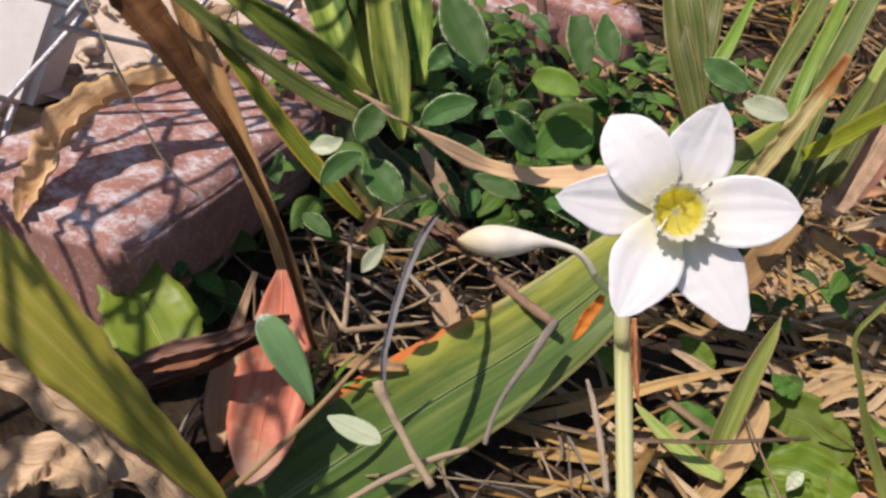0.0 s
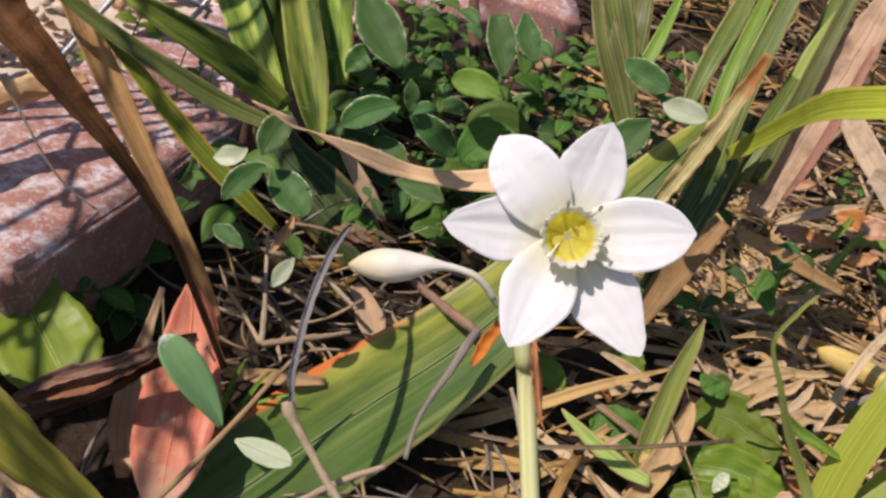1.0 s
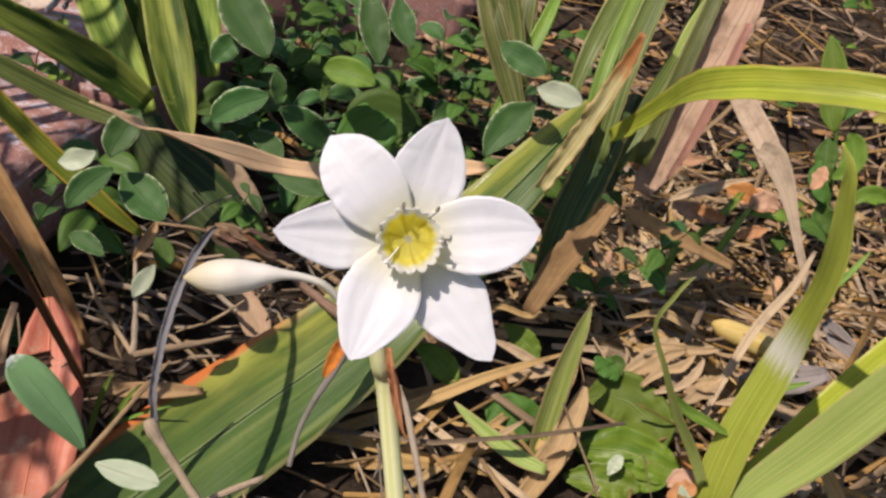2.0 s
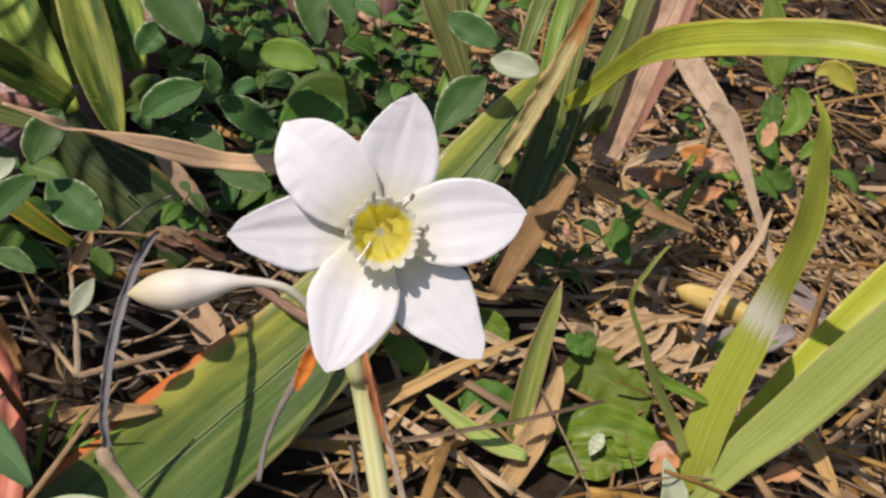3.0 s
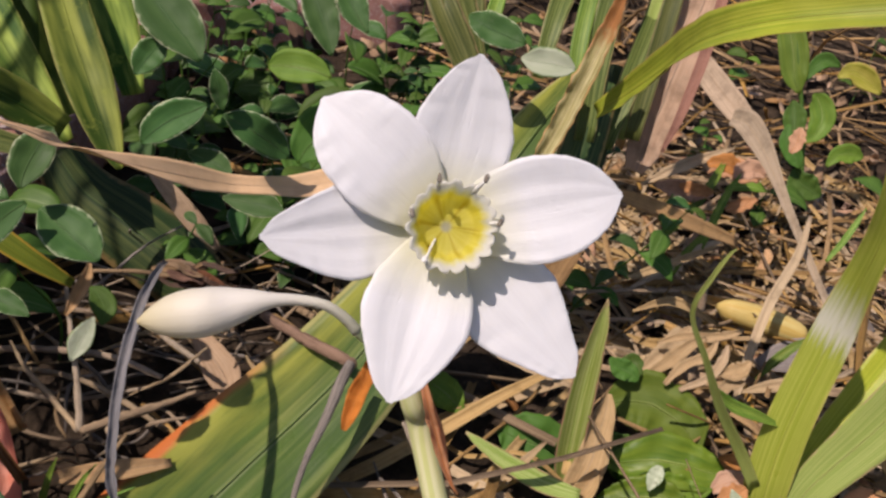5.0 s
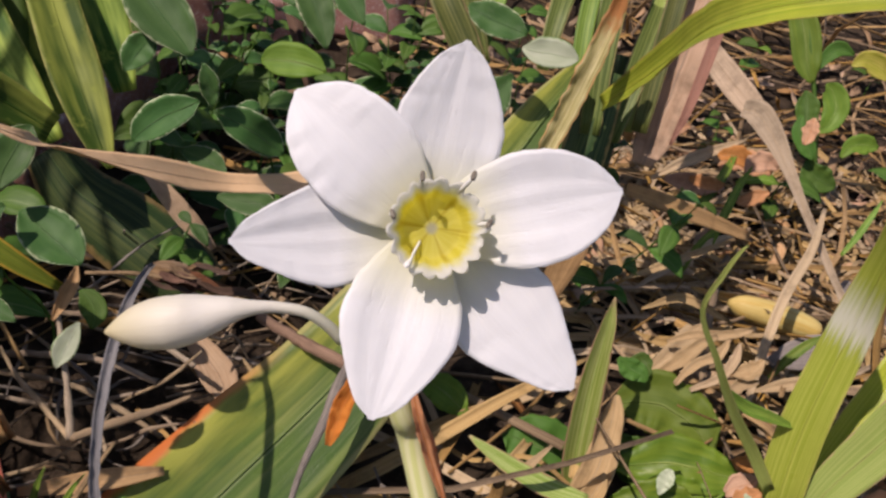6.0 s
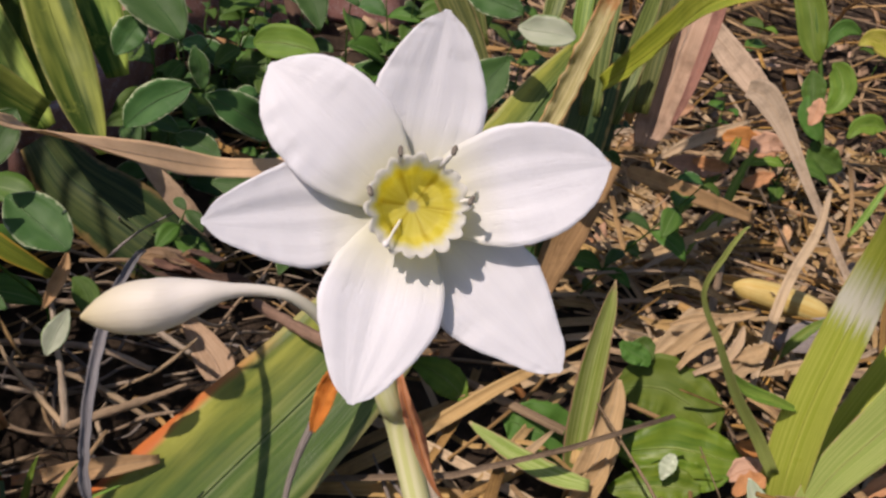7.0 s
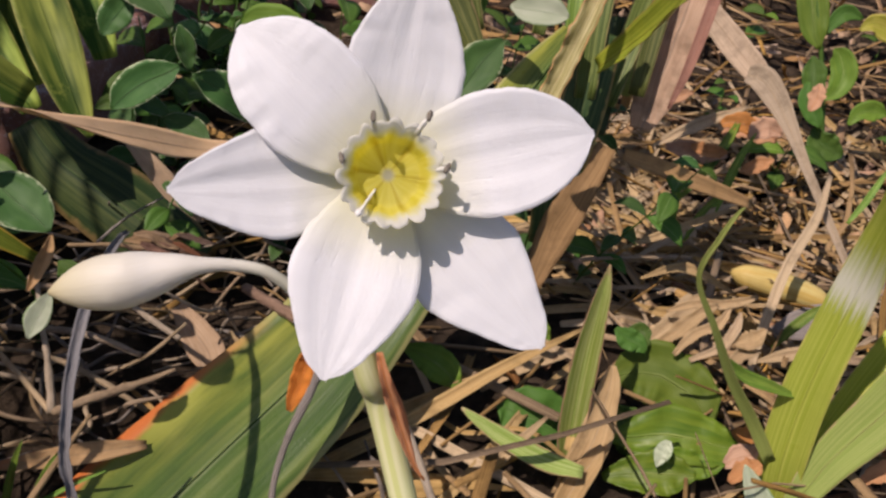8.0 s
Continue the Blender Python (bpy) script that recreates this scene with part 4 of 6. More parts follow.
blade("dry_leaf", [(-0.2092, 0.2276, 0.0413, 0.00265), (-0.2097, 0.2125, 0.0257, 0.00524), (-0.2088, 0.196, 0.0119, 0.01182), (-0.2056, 0.1793, 0.0001, 0.01408), (-0.2002, 0.1632, -0.0101, 0.00492)], PINKISH, None, "pale pinkish dead leaf beside the red one", "leaf", fold=0.5, wave=0.4, seed=50)
blade("green_leaf", [(-0.1662, 0.1744, 0.0192, 0.00196), (-0.171, 0.1764, 0.0257, 0.00729), (-0.1797, 0.1794, 0.0348, 0.01349), (-0.188, 0.1824, 0.0422, 0.01485), (-0.1946, 0.1858, 0.0467, 0.01102), (-0.1986, 0.1875, 0.0487, 0.0024)], SPOON, None, "small spoon-shaped grey-green leaf", "leaf", fold=0.3, cols=8, seed=51)
blade("green_leaf", [(-0.1588, 0.1592, 0.0305, 0.00139), (-0.1527, 0.1581, 0.0299, 0.00788), (-0.1451, 0.1569, 0.0292, 0.0102), (-0.1387, 0.1559, 0.0289, 0.00788), (-0.1349, 0.1553, 0.0286, 0.00139)], PALE, None, "small pale oval leaf on the litter", "leaf", fold=0.25, cols=8, seed=52)
blade("dry_leaf", [(-0.2747, 0.3056, 0.091, 0.0058), (-0.2863, 0.2985, 0.0867, 0.01203), (-0.3001, 0.2845, 0.0801, 0.01676), (-0.3075, 0.264, 0.0738, 0.01882), (-0.3093, 0.2426, 0.0669, 0.01705), (-0.3075, 0.2262, 0.0594, 0.01458), (-0.3071, 0.2115, 0.0543, 0.01075), (-0.3072, 0.2032, 0.0502, 0.00241)], CURLED, None,
      "curled golden-tan dead leaf lying over the brick", "leaf", crumple=0.34, wave=0.42, fold=1.1, face=(-0.3, -0.5, 0.79), cols=14, rows=60, seed=53, notch=0.16)
blade("green_leaf", [(-0.1799, 0.207, -0.0099, 0.00209), (-0.182, 0.2129, -0.0015, 0.01257), (-0.1862, 0.2204, 0.0082, 0.01466), (-0.1912, 0.227, 0.0159, 0.00419)], SPOON, None, "small spoon-shaped grey-green leaf", "leaf", fold=0.3, seed=54)

tube("stalk_piece", [(-0.3043, 0.2413, 0.1444, 0.00092), (-0.2873, 0.2315, 0.1272, 0.00116), (-0.2728, 0.2251, 0.1114, 0.00117), (-0.2608, 0.2235, 0.0934, 0.0012), (-0.2511, 0.224, 0.0823, 0.00098), (-0.2409, 0.2272, 0.0739, 0.00101)], BARK, None, "thin yellowish dry stalk over the brick", "stalk")

# far side of the bed
folded = thing("dry_leaf", (0.2653, 0.3465, 0.0333), "folded pale tan dry leaf with a long stalk", "leaf")
# light and shade of the fold are in the colours: duller above, paler below
blade("upper_half", [(0.2387, 0.5748, 0.1357, 0.01360), (0.246, 0.5526, 0.1243, 0.01858), (0.2542, 0.5306, 0.1137, 0.02046), (0.2607, 0.5105, 0.1056, 0.01938), (0.2638, 0.5005, 0.1017, 0.01637)], SHADEDTAN, folded, "shaded tan upper half", fold=0.25, wave=0.2, crumple=0.03, cols=8, rows=24, seed=55)
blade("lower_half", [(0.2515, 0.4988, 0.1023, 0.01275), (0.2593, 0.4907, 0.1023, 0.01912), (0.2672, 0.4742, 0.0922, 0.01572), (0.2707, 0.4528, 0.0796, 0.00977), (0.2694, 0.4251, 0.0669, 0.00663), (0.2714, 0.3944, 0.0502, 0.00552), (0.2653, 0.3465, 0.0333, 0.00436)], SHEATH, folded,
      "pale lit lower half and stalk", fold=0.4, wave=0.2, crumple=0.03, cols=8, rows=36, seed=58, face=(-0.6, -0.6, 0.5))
blade("dry_leaf", [(0.0908, 0.3486, 0.0928, 0.00622), (0.1072, 0.3467, 0.0897, 0.00943), (0.1313, 0.3465, 0.0839, 0.00932), (0.1572, 0.3517, 0.0763, 0.00864), (0.1841, 0.3565, 0.0681, 0.0055)], TAN, None, "flat brown dry strip", "leaf", fold=0.2, seed=56)
blade("dry_leaf", [(0.1531, 0.2672, 0.0102, 0.00251), (0.1697, 0.2909, 0.0244, 0.0049), (0.1966, 0.3237, 0.0481, 0.00584), (0.233, 0.3585, 0.0634, 0.0055), (0.2633, 0.3953, 0.0755, 0.00234)], PALESTRAW, None, "pale flat straw across the seed pod", "straw", fold=0.3, seed=57)
tube("seed_pod", [(0.1968, 0.3634, 0.0186, 0.00376), (0.2038, 0.3604, 0.0183, 0.01429), (0.2184, 0.3543, 0.0181, 0.0173), (0.2349, 0.347, 0.0172, 0.0173), (0.2474, 0.341, 0.0158, 0.01354), (0.2511, 0.3391, 0.0153, 0.00376)], POD, None, "plump yellow seed pod in the litter", "pod", sides=12, rows=24)
tube("stalk_piece", [(0.3051, 0.3948, -0.0146, 0.01463), (0.3505, 0.3908, -0.0128, 0.01576), (0.401, 0.3867, -0.0077, 0.01515)], POD, None, "yellow dry stalk piece", "stalk", sides=10)

blade("dry_leaf", [(0.208, 0.3231, 0.0036, 0.00665), (0.2235, 0.3218, 0.0105, 0.01861), (0.2424, 0.3194, 0.0175, 0.01994), (0.2609, 0.3188, 0.0273, 0.00798)], GREYLEAF, None, "flat greyish dead leaf in the litter", "leaf", fold=0.2, crumple=0.08, cols=8, seed=120)
blade("dry_leaf", [(0.3093, 0.3982, 0.0198, 0.00781), (0.3213, 0.3897, 0.0123, 0.01561), (0.3334, 0.3812, 0.0048, 0.01405), (0.3452, 0.3747, 0.0006, 0.0039)], GREYLEAF, None, "flat greyish dead leaf in the litter", "leaf", fold=0.3, crumple=0.08, cols=8, seed=121)
for k, pts in enumerate((
        [(0.1177, 0.2213, 0.0019, 0.00283), (0.1221, 0.2219, 0.006, 0.01018), (0.1278, 0.2214, 0.0091, 0.01188), (0.1317, 0.2219, 0.0126, 0.00339)],
        [(0.1141, 0.2112, 0.0032, 0.00276), (0.1178, 0.2123, 0.0076, 0.00828), (0.1228, 0.2119, 0.0104, 0.00938), (0.1262, 0.2125, 0.0137, 0.00276)],
        [(0.1233, 0.2338, 0.0061, 0.00232), (0.1292, 0.2332, 0.009, 0.00696), (0.1356, 0.2319, 0.0113, 0.00753), (0.1392, 0.2322, 0.0143, 0.00232)],
        [(0.1696, 0.2002, 0.0127, 0.00279), (0.1758, 0.2009, 0.018, 0.00838), (0.1835, 0.1997, 0.0214, 0.0095), (0.1884, 0.1999, 0.0252, 0.00223)],
        [(0.2535, 0.4241, -0.0012, 0.0043), (0.26, 0.4198, -0.0038, 0.01721), (0.2671, 0.4167, -0.004, 0.01721), (0.274, 0.4173, 0.0016, 0.0043)],
        [(0.2139, 0.4526, 0.079, 0.00402), (0.2205, 0.4521, 0.0825, 0.01207), (0.23, 0.4483, 0.0822, 0.01207), (0.2372, 0.4447, 0.0805, 0.00322)],
        [(0.2265, 0.4366, 0.0775, 0.00317), (0.2316, 0.4377, 0.0831, 0.01348), (0.2397, 0.4362, 0.0859, 0.01348), (0.2469, 0.4326, 0.0842, 0.00317)],
        [(0.1766, 0.4221, 0.0734, 0.00303), (0.1832, 0.4196, 0.0734, 0.00832), (0.192, 0.4163, 0.0734, 0.00832), (0.1985, 0.4148, 0.075, 0.00227)],
        [(0.2958, 0.4754, 0.0899, 0.00344), (0.2984, 0.4779, 0.0963, 0.01032), (0.3004, 0.4812, 0.1036, 0.00946), (0.3015, 0.4835, 0.1084, 0.00258)],
        [(0.2177, 0.4201, 0.0604, 0.00312), (0.2248, 0.4198, 0.0646, 0.00937), (0.2326, 0.4191, 0.0688, 0.00781), (0.2376, 0.4191, 0.0721, 0.00195)],
        [(0.1626, 0.4891, 0.0891, 0.0039), (0.1744, 0.4826, 0.085, 0.00937), (0.1894, 0.4784, 0.0866, 0.00937), (0.2005, 0.477, 0.0907, 0.00234)],
        [(0.1662, 0.4335, 0.0664, 0.00367), (0.1768, 0.4303, 0.0671, 0.011), (0.1911, 0.4253, 0.0671, 0.011), (0.2051, 0.4223, 0.0702, 0.00293)],
        [(0.2318, 0.4719, 0.0645, 0.00402), (0.2431, 0.4715, 0.0705, 0.01449), (0.2587, 0.4667, 0.0715, 0.01529), (0.2687, 0.4619, 0.0691, 0.00322)])):
    blade("dry_leaf", pts, ORANGECHIP, None, "crumbled orange-tan dead leaf piece", "leaf", "leaf pieces", fold=0.4, crumple=0.22, wave=0.5, cols=8, rows=16, seed=125 + k, notch=0.4)
for k, pts in enumerate((
        [(0.1052, 0.282, 0.0227, 0.00369), (0.1146, 0.2832, 0.0312, 0.00676), (0.122, 0.2847, 0.0388, 0.00676), (0.1344, 0.2886, 0.0435, 0.00249)],
        [(0.1072, 0.2706, 0.0257, 0.0024), (0.1148, 0.2729, 0.0349, 0.0048), (0.1258, 0.273, 0.0426, 0.00541), (0.1338, 0.2795, 0.0486, 0.00182)],
        [(0.1146, 0.2673, 0.0252, 0.0024), (0.127, 0.2669, 0.0331, 0.0042), (0.1337, 0.2699, 0.0427, 0.0048), (0.1388, 0.2771, 0.0482, 0.00152)],
        [(0.1135, 0.2968, 0.0326, 0.00189), (0.125, 0.2954, 0.0382, 0.0044), (0.1445, 0.2907, 0.0436, 0.00503), (0.1559, 0.2895, 0.0496, 0.00189)],
        [(0.1295, 0.2609, 0.0247, 0.0018), (0.1335, 0.2622, 0.0297, 0.00541), (0.1388, 0.2624, 0.0338, 0.00601), (0.1455, 0.2614, 0.0367, 0.0018)],
        [(0.1323, 0.2671, 0.0372, 0.0018), (0.138, 0.2654, 0.0382, 0.00781), (0.1434, 0.2652, 0.0416, 0.00781), (0.1472, 0.2666, 0.0465, 0.0018)])):
    blade("straw", pts, SHEATH, None, "short pale fibrous straw piece", "straw", "short straws", fold=0.7, crumple=0.28, wave=0.5, cols=6, rows=18, seed=135 + k, notch=0.3)

straw_rng = random.Random(77)
for k in range(260):
    x, y = straw_rng.uniform(-0.02, 0.48), straw_rng.uniform(0.24, 0.62)
    if x < 0.10 and y > 0.36:
        x += 0.16
    if 0.045 < x < 0.145 and y < 0.295:
        y += 0.14
    long, a, wide = straw_rng.uniform(0.05, 0.19), straw_rng.gauss(0.45, 0.8), 0.0018 + 0.0042 * straw_rng.random() ** 2
    pts = []
    for s in (-0.5, -0.25, 0.0, 0.25, 0.5):
        px = x + math.cos(a) * long * s + 0.006 * straw_rng.uniform(-1, 1)
        py = y + math.sin(a) * long * s
        pts.append((px, py, ground_height(px, py) + 0.006 + 0.013 * straw_rng.random(), wide * (1.0 if abs(s) < 0.4 else 0.75)))
    blade("straw", pts, PALESTRAW, None, "long bleached straw lying across the litter", "straw", "bleached straws", fold=0.6, wave=0.3, crumple=0.06, cols=4, rows=20, seed=160 + k)

# low green plants beside the shoot
weed = thing("broad_weed", (0.0869, 0.2440, -0.0123), "low weed with wrinkled bright green leaves", "weed")
for k, (pts, m) in enumerate((
        ([(0.0602, 0.248, -0.0095, 0.0037), (0.0514, 0.2507, -0.0058, 0.02206), (0.0376, 0.2554, -0.0019, 0.02821), (0.0265, 0.2599, -0.0007, 0.01933), (0.0209, 0.2621, -0.0001, 0.00209)], GREEN),
        ([(0.0839, 0.2776, 0.0055, 0.00393), (0.0934, 0.2748, 0.0104, 0.0257), (0.1061, 0.2674, 0.0135, 0.03263), (0.119, 0.2558, 0.0094, 0.02299), (0.1243, 0.2446, 0.0018, 0.00217)], FRESH),
        ([(0.0727, 0.2461, -0.0054, 0.00264), (0.0835, 0.2435, -0.0014, 0.0158), (0.0948, 0.2401, 0.0035, 0.02723), (0.1076, 0.2345, 0.0056, 0.02501), (0.1196, 0.2294, 0.0061, 0.01715), (0.1283, 0.2261, 0.0076, 0.00155)], BRIGHT),
        ([(0.0791, 0.2355, -0.0073, 0.00208), (0.0892, 0.2315, -0.0042, 0.01189), (0.1005, 0.2265, -0.0019, 0.0149), (0.111, 0.223, 0.0003, 0.00923), (0.1176, 0.2213, 0.0034, 0.00128)], BRIGHT),
        ([(0.0799, 0.2635, -0.0003, 0.00383), (0.0836, 0.2555, -0.0036, 0.01897), (0.0897, 0.2477, -0.0051, 0.02253), (0.099, 0.2435, -0.0027, 0.00267)], GREEN),
        ([(0.0635, 0.2274, -0.0097, 0.00303), (0.0744, 0.2241, -0.0048, 0.01508), (0.0889, 0.2195, -0, 0.019), (0.0997, 0.2152, 0.0031, 0.00348)], BRIGHT),
        ([(0.0805, 0.2184, 0.0055, 0.00098), (0.0824, 0.2207, 0.0106, 0.00737), (0.0845, 0.2222, 0.0144, 0.0059), (0.0858, 0.2227, 0.016, 0.00098)], PALE),
        ([(0.0899, 0.2818, 0.0203, 0.00112), (0.0928, 0.2833, 0.0245, 0.01117), (0.0968, 0.2838, 0.0278, 0.01173), (0.1, 0.2835, 0.0292, 0.00168)], GREEN),
        ([(0.0805, 0.2841, 0.03, 0.0024), (0.0852, 0.2806, 0.0274, 0.01081), (0.0912, 0.2772, 0.0257, 0.00901), (0.0944, 0.2745, 0.0235, 0.0018)], GREEN),
        ([(-0.0233, 0.2816, 0.0162, 0.00223), (-0.0123, 0.276, 0.0145, 0.01397), (-0.0037, 0.2703, 0.0109, 0.01397), (0.0023, 0.2653, 0.0065, 0.00223)], FRESH),
        ([(0.0325, 0.3105, 0.0205, 0.00246), (0.0418, 0.3051, 0.0177, 0.01352), (0.0496, 0.3, 0.0146, 0.01229), (0.0546, 0.2956, 0.0107, 0.00246)], FRESH))):
    blade("leaf", pts, m, weed, fold=0.30, wave=0.5, crumple=0.05, cols=12, rows=26, seed=60 + k, notch=0.09)
tube("stem", [(0.081, 0.2612, 0.0108, 0.00215), (0.0953, 0.2521, 0.0099, 0.00267), (0.1087, 0.2423, 0.0093, 0.0029), (0.1244, 0.2316, 0.0085, 0.00209)], TWIG, weed, "thin red-brown stem")
curl = thing("grass_tuft", (0.1298, 0.2140, 0.0083), "tuft of curling grass blades", "grass")
blade("blade", [(0.1292, 0.2121, 0.0151, 0.00552), (0.115, 0.2163, 0.0331, 0.00591), (0.0928, 0.2153, 0.0576, 0.00459), (0.0733, 0.2139, 0.0833, 0.00289), (0.0579, 0.2145, 0.1047, 0.00207), (0.0569, 0.2112, 0.1235, 0.002), (0.0581, 0.2095, 0.1338, 0.00131), (0.0591, 0.2085, 0.1371, 0.00043)], PALEGREEN, curl, fold=0.5, rows=36, seed=71)
blade("blade", [(0.085, 0.2184, 0.0678, 0.00151), (0.1007, 0.2181, 0.0573, 0.00568), (0.1155, 0.2158, 0.0533, 0.00471), (0.1293, 0.2141, 0.0496, 0.0008)], GRASS, curl, fold=0.5, seed=72)
blade("blade", [(0.1715, 0.4097, 0.0363, 0.00156), (0.1878, 0.4157, 0.0578, 0.00547), (0.2111, 0.4364, 0.0726, 0.00644), (0.2313, 0.4588, 0.0876, 0.00124)], GRASS, curl, fold=0.5, seed=73)
for k, pts in enumerate((
        [(0.1983, 0.4034, 0.0337, 0.00293), (0.205, 0.4112, 0.0511, 0.0055), (0.213, 0.4197, 0.0703, 0.00513), (0.2216, 0.4258, 0.0858, 0.0011)],
        [(0.1646, 0.3903, 0.0259, 0.00284), (0.1655, 0.3982, 0.0399, 0.00497), (0.1672, 0.4068, 0.0557, 0.00426), (0.1691, 0.4145, 0.0699, 0.00107)],
        [(0.1734, 0.3866, 0.0247, 0.00213), (0.1792, 0.3916, 0.0368, 0.00426), (0.1876, 0.3952, 0.0479, 0.00355), (0.1949, 0.3972, 0.0556, 0.00071)],
        [(0.282, 0.3835, 0.0489, 0.0022), (0.2915, 0.3879, 0.0621, 0.0044), (0.2994, 0.3927, 0.0749, 0.00367), (0.3056, 0.397, 0.0858, 0.00073)],
        [(0.184, 0.2942, 0.0142, 0.00184), (0.1922, 0.2971, 0.024, 0.00553), (0.2032, 0.2994, 0.0344, 0.00492), (0.2131, 0.3001, 0.0413, 0.00092)])):
    blade("blade", pts, GRASS, curl, fold=0.5, seed=175 + k)
blade("blade", [(0.2028, 0.2975, 0.0083, 0.00137), (0.2179, 0.2991, 0.0214, 0.00481), (0.2333, 0.2988, 0.0316, 0.00103)], GRASS, curl, fold=0.5, seed=74)

tall = thing("tall_weed", (0.3742, 0.5357, 0.0390), "taller weed with broad bright green leaves", "weed")
tube("stem", [(0.3754, 0.533, 0.0351, 0.00429), (0.3654, 0.5486, 0.0786, 0.00422), (0.3515, 0.5665, 0.1238, 0.00369), (0.3434, 0.5939, 0.166, 0.00277)], GREEN, tall, sides=6)
for k, (pts, m) in enumerate((
        ([(0.3514, 0.5614, 0.115, 0.00288), (0.3468, 0.5698, 0.1268, 0.02013), (0.3433, 0.5822, 0.146, 0.02373), (0.3364, 0.5977, 0.1684, 0.01797), (0.3307, 0.6083, 0.1831, 0.00216)], FRESH),
        ([(0.3575, 0.5395, 0.0812, 0.00369), (0.3671, 0.541, 0.0893, 0.01567), (0.3722, 0.5468, 0.1024, 0.02028), (0.3681, 0.5547, 0.1135, 0.01659), (0.3633, 0.5588, 0.1176, 0.0023)], FRESH),
        ([(0.3558, 0.5364, 0.0749, 0.00277), (0.3502, 0.5458, 0.0876, 0.01567), (0.3492, 0.553, 0.0994, 0.01844), (0.3474, 0.5592, 0.109, 0.0023)], GREEN),
        ([(0.3454, 0.5491, 0.0906, 0.00277), (0.3442, 0.5424, 0.0783, 0.01198), (0.3519, 0.5338, 0.068, 0.01383), (0.3569, 0.528, 0.0612, 0.0023)], GREEN),
        ([(0.3604, 0.5378, 0.0572, 0.00375), (0.3657, 0.5307, 0.0482, 0.02343), (0.3752, 0.5251, 0.0442, 0.02062), (0.3845, 0.5207, 0.0422, 0.00375)], GREEN),
        ([(0.3788, 0.5244, 0.0679, 0.00277), (0.3869, 0.5274, 0.0777, 0.01383), (0.3979, 0.5257, 0.0813, 0.01659), (0.4082, 0.5221, 0.0812, 0.00277)], FRESH),
        ([(0.3537, 0.566, 0.1243, 0.00277), (0.3637, 0.5708, 0.1385, 0.01198), (0.3722, 0.5713, 0.1443, 0.0129), (0.3836, 0.5666, 0.1428, 0.0023)], GREEN),
        ([(0.3654, 0.5434, 0.1381, 0.00267), (0.3757, 0.5435, 0.1442, 0.01604), (0.389, 0.5372, 0.1413, 0.01782), (0.4004, 0.5291, 0.1342, 0.00267)], YELLOWING))):
    blade("leaf", pts, m, tall, fold=0.35, wave=0.35, cols=8, rows=18, seed=140 + k)

# ---- twigs and straws ----
tube("twig", [(-0.1109, 0.1422, 0.0247, 0.00356), (-0.1213, 0.1493, 0.0315, 0.00335), (-0.1306, 0.1563, 0.0385, 0.00335), (-0.1374, 0.1614, 0.0437, 0.00377), (-0.142, 0.1644, 0.0485, 0.00543), (-0.1438, 0.166, 0.0503, 0.00376)], BARK, None, "brown twig with a knotted end", "twig", knobs=0.25, rows=24, seed=1)
blade("twig", [(-0.1413, 0.1651, 0.05, 0.00242), (-0.144, 0.171, 0.0605, 0.00290), (-0.1448, 0.1804, 0.0716, 0.00315), (-0.1442, 0.1927, 0.0823, 0.00322), (-0.142, 0.2094, 0.091, 0.00306), (-0.1389, 0.223, 0.095, 0.00263), (-0.1356, 0.2341, 0.0951, 0.00136)], GREYTWIG, None, "flat blue-grey dry stem standing", "twig",
      fold=1.1, crumple=0.20, notch=0.4, cols=6, rows=36, thick=0.0012, seed=2)
tube("twig", [(-0.095, 0.2807, 0.044, 0.0043), (-0.0847, 0.2685, 0.0453, 0.00496), (-0.0733, 0.258, 0.0457, 0.00538), (-0.0621, 0.2486, 0.0461, 0.00483), (-0.0594, 0.2459, 0.0454, 0.00241)], RUSTTWIG, None, "brown splintered twig over the leaf", "twig", knobs=0.35, rows=24, seed=3)
tube("twig", [(-0.0643, 0.2356, 0.0558, 0.00369), (-0.0683, 0.229, 0.0503, 0.00455), (-0.0732, 0.22, 0.04, 0.0036), (-0.0793, 0.2109, 0.0288, 0.00266), (-0.0831, 0.2014, 0.0185, 0.00241), (-0.0843, 0.1909, 0.0083, 0.00238)], WARMTWIG, None, "bent grey weathered dry twig", "twig", knobs=0.2, rows=30, seed=4)
tube("twig", [(-0.039, 0.2294, 0.0317, 0.00193), (-0.0343, 0.2203, 0.0259, 0.0031), (-0.0289, 0.208, 0.0172, 0.0033), (-0.0237, 0.1966, 0.0079, 0.00328), (-0.0202, 0.1883, 0.0006, 0.00279)], BARK, None, "thin pale leaning dry twig", "twig", knobs=0.2, seed=5)
tube("twig", [(-0.1935, 0.1403, -0.014, 0.00257), (-0.1834, 0.1471, -0.0005, 0.00281), (-0.172, 0.1581, 0.0143, 0.00283), (-0.1607, 0.1729, 0.0276, 0.00241), (-0.1509, 0.1896, 0.038, 0.00198), (-0.1421, 0.2008, 0.0486, 0.00126)], TWIG, None, "thin red-brown twig in the litter", "twig", knobs=0.1, seed=6)
tube("twig", [(-0.1437, 0.1462, -0.0041, 0.00237), (-0.128, 0.1564, 0.0062, 0.00289), (-0.1111, 0.1656, 0.015, 0.00293), (-0.0962, 0.1706, 0.0224, 0.00246)], TWIG, None, "thin red-brown twig in the litter", "twig", knobs=0.1, seed=7)
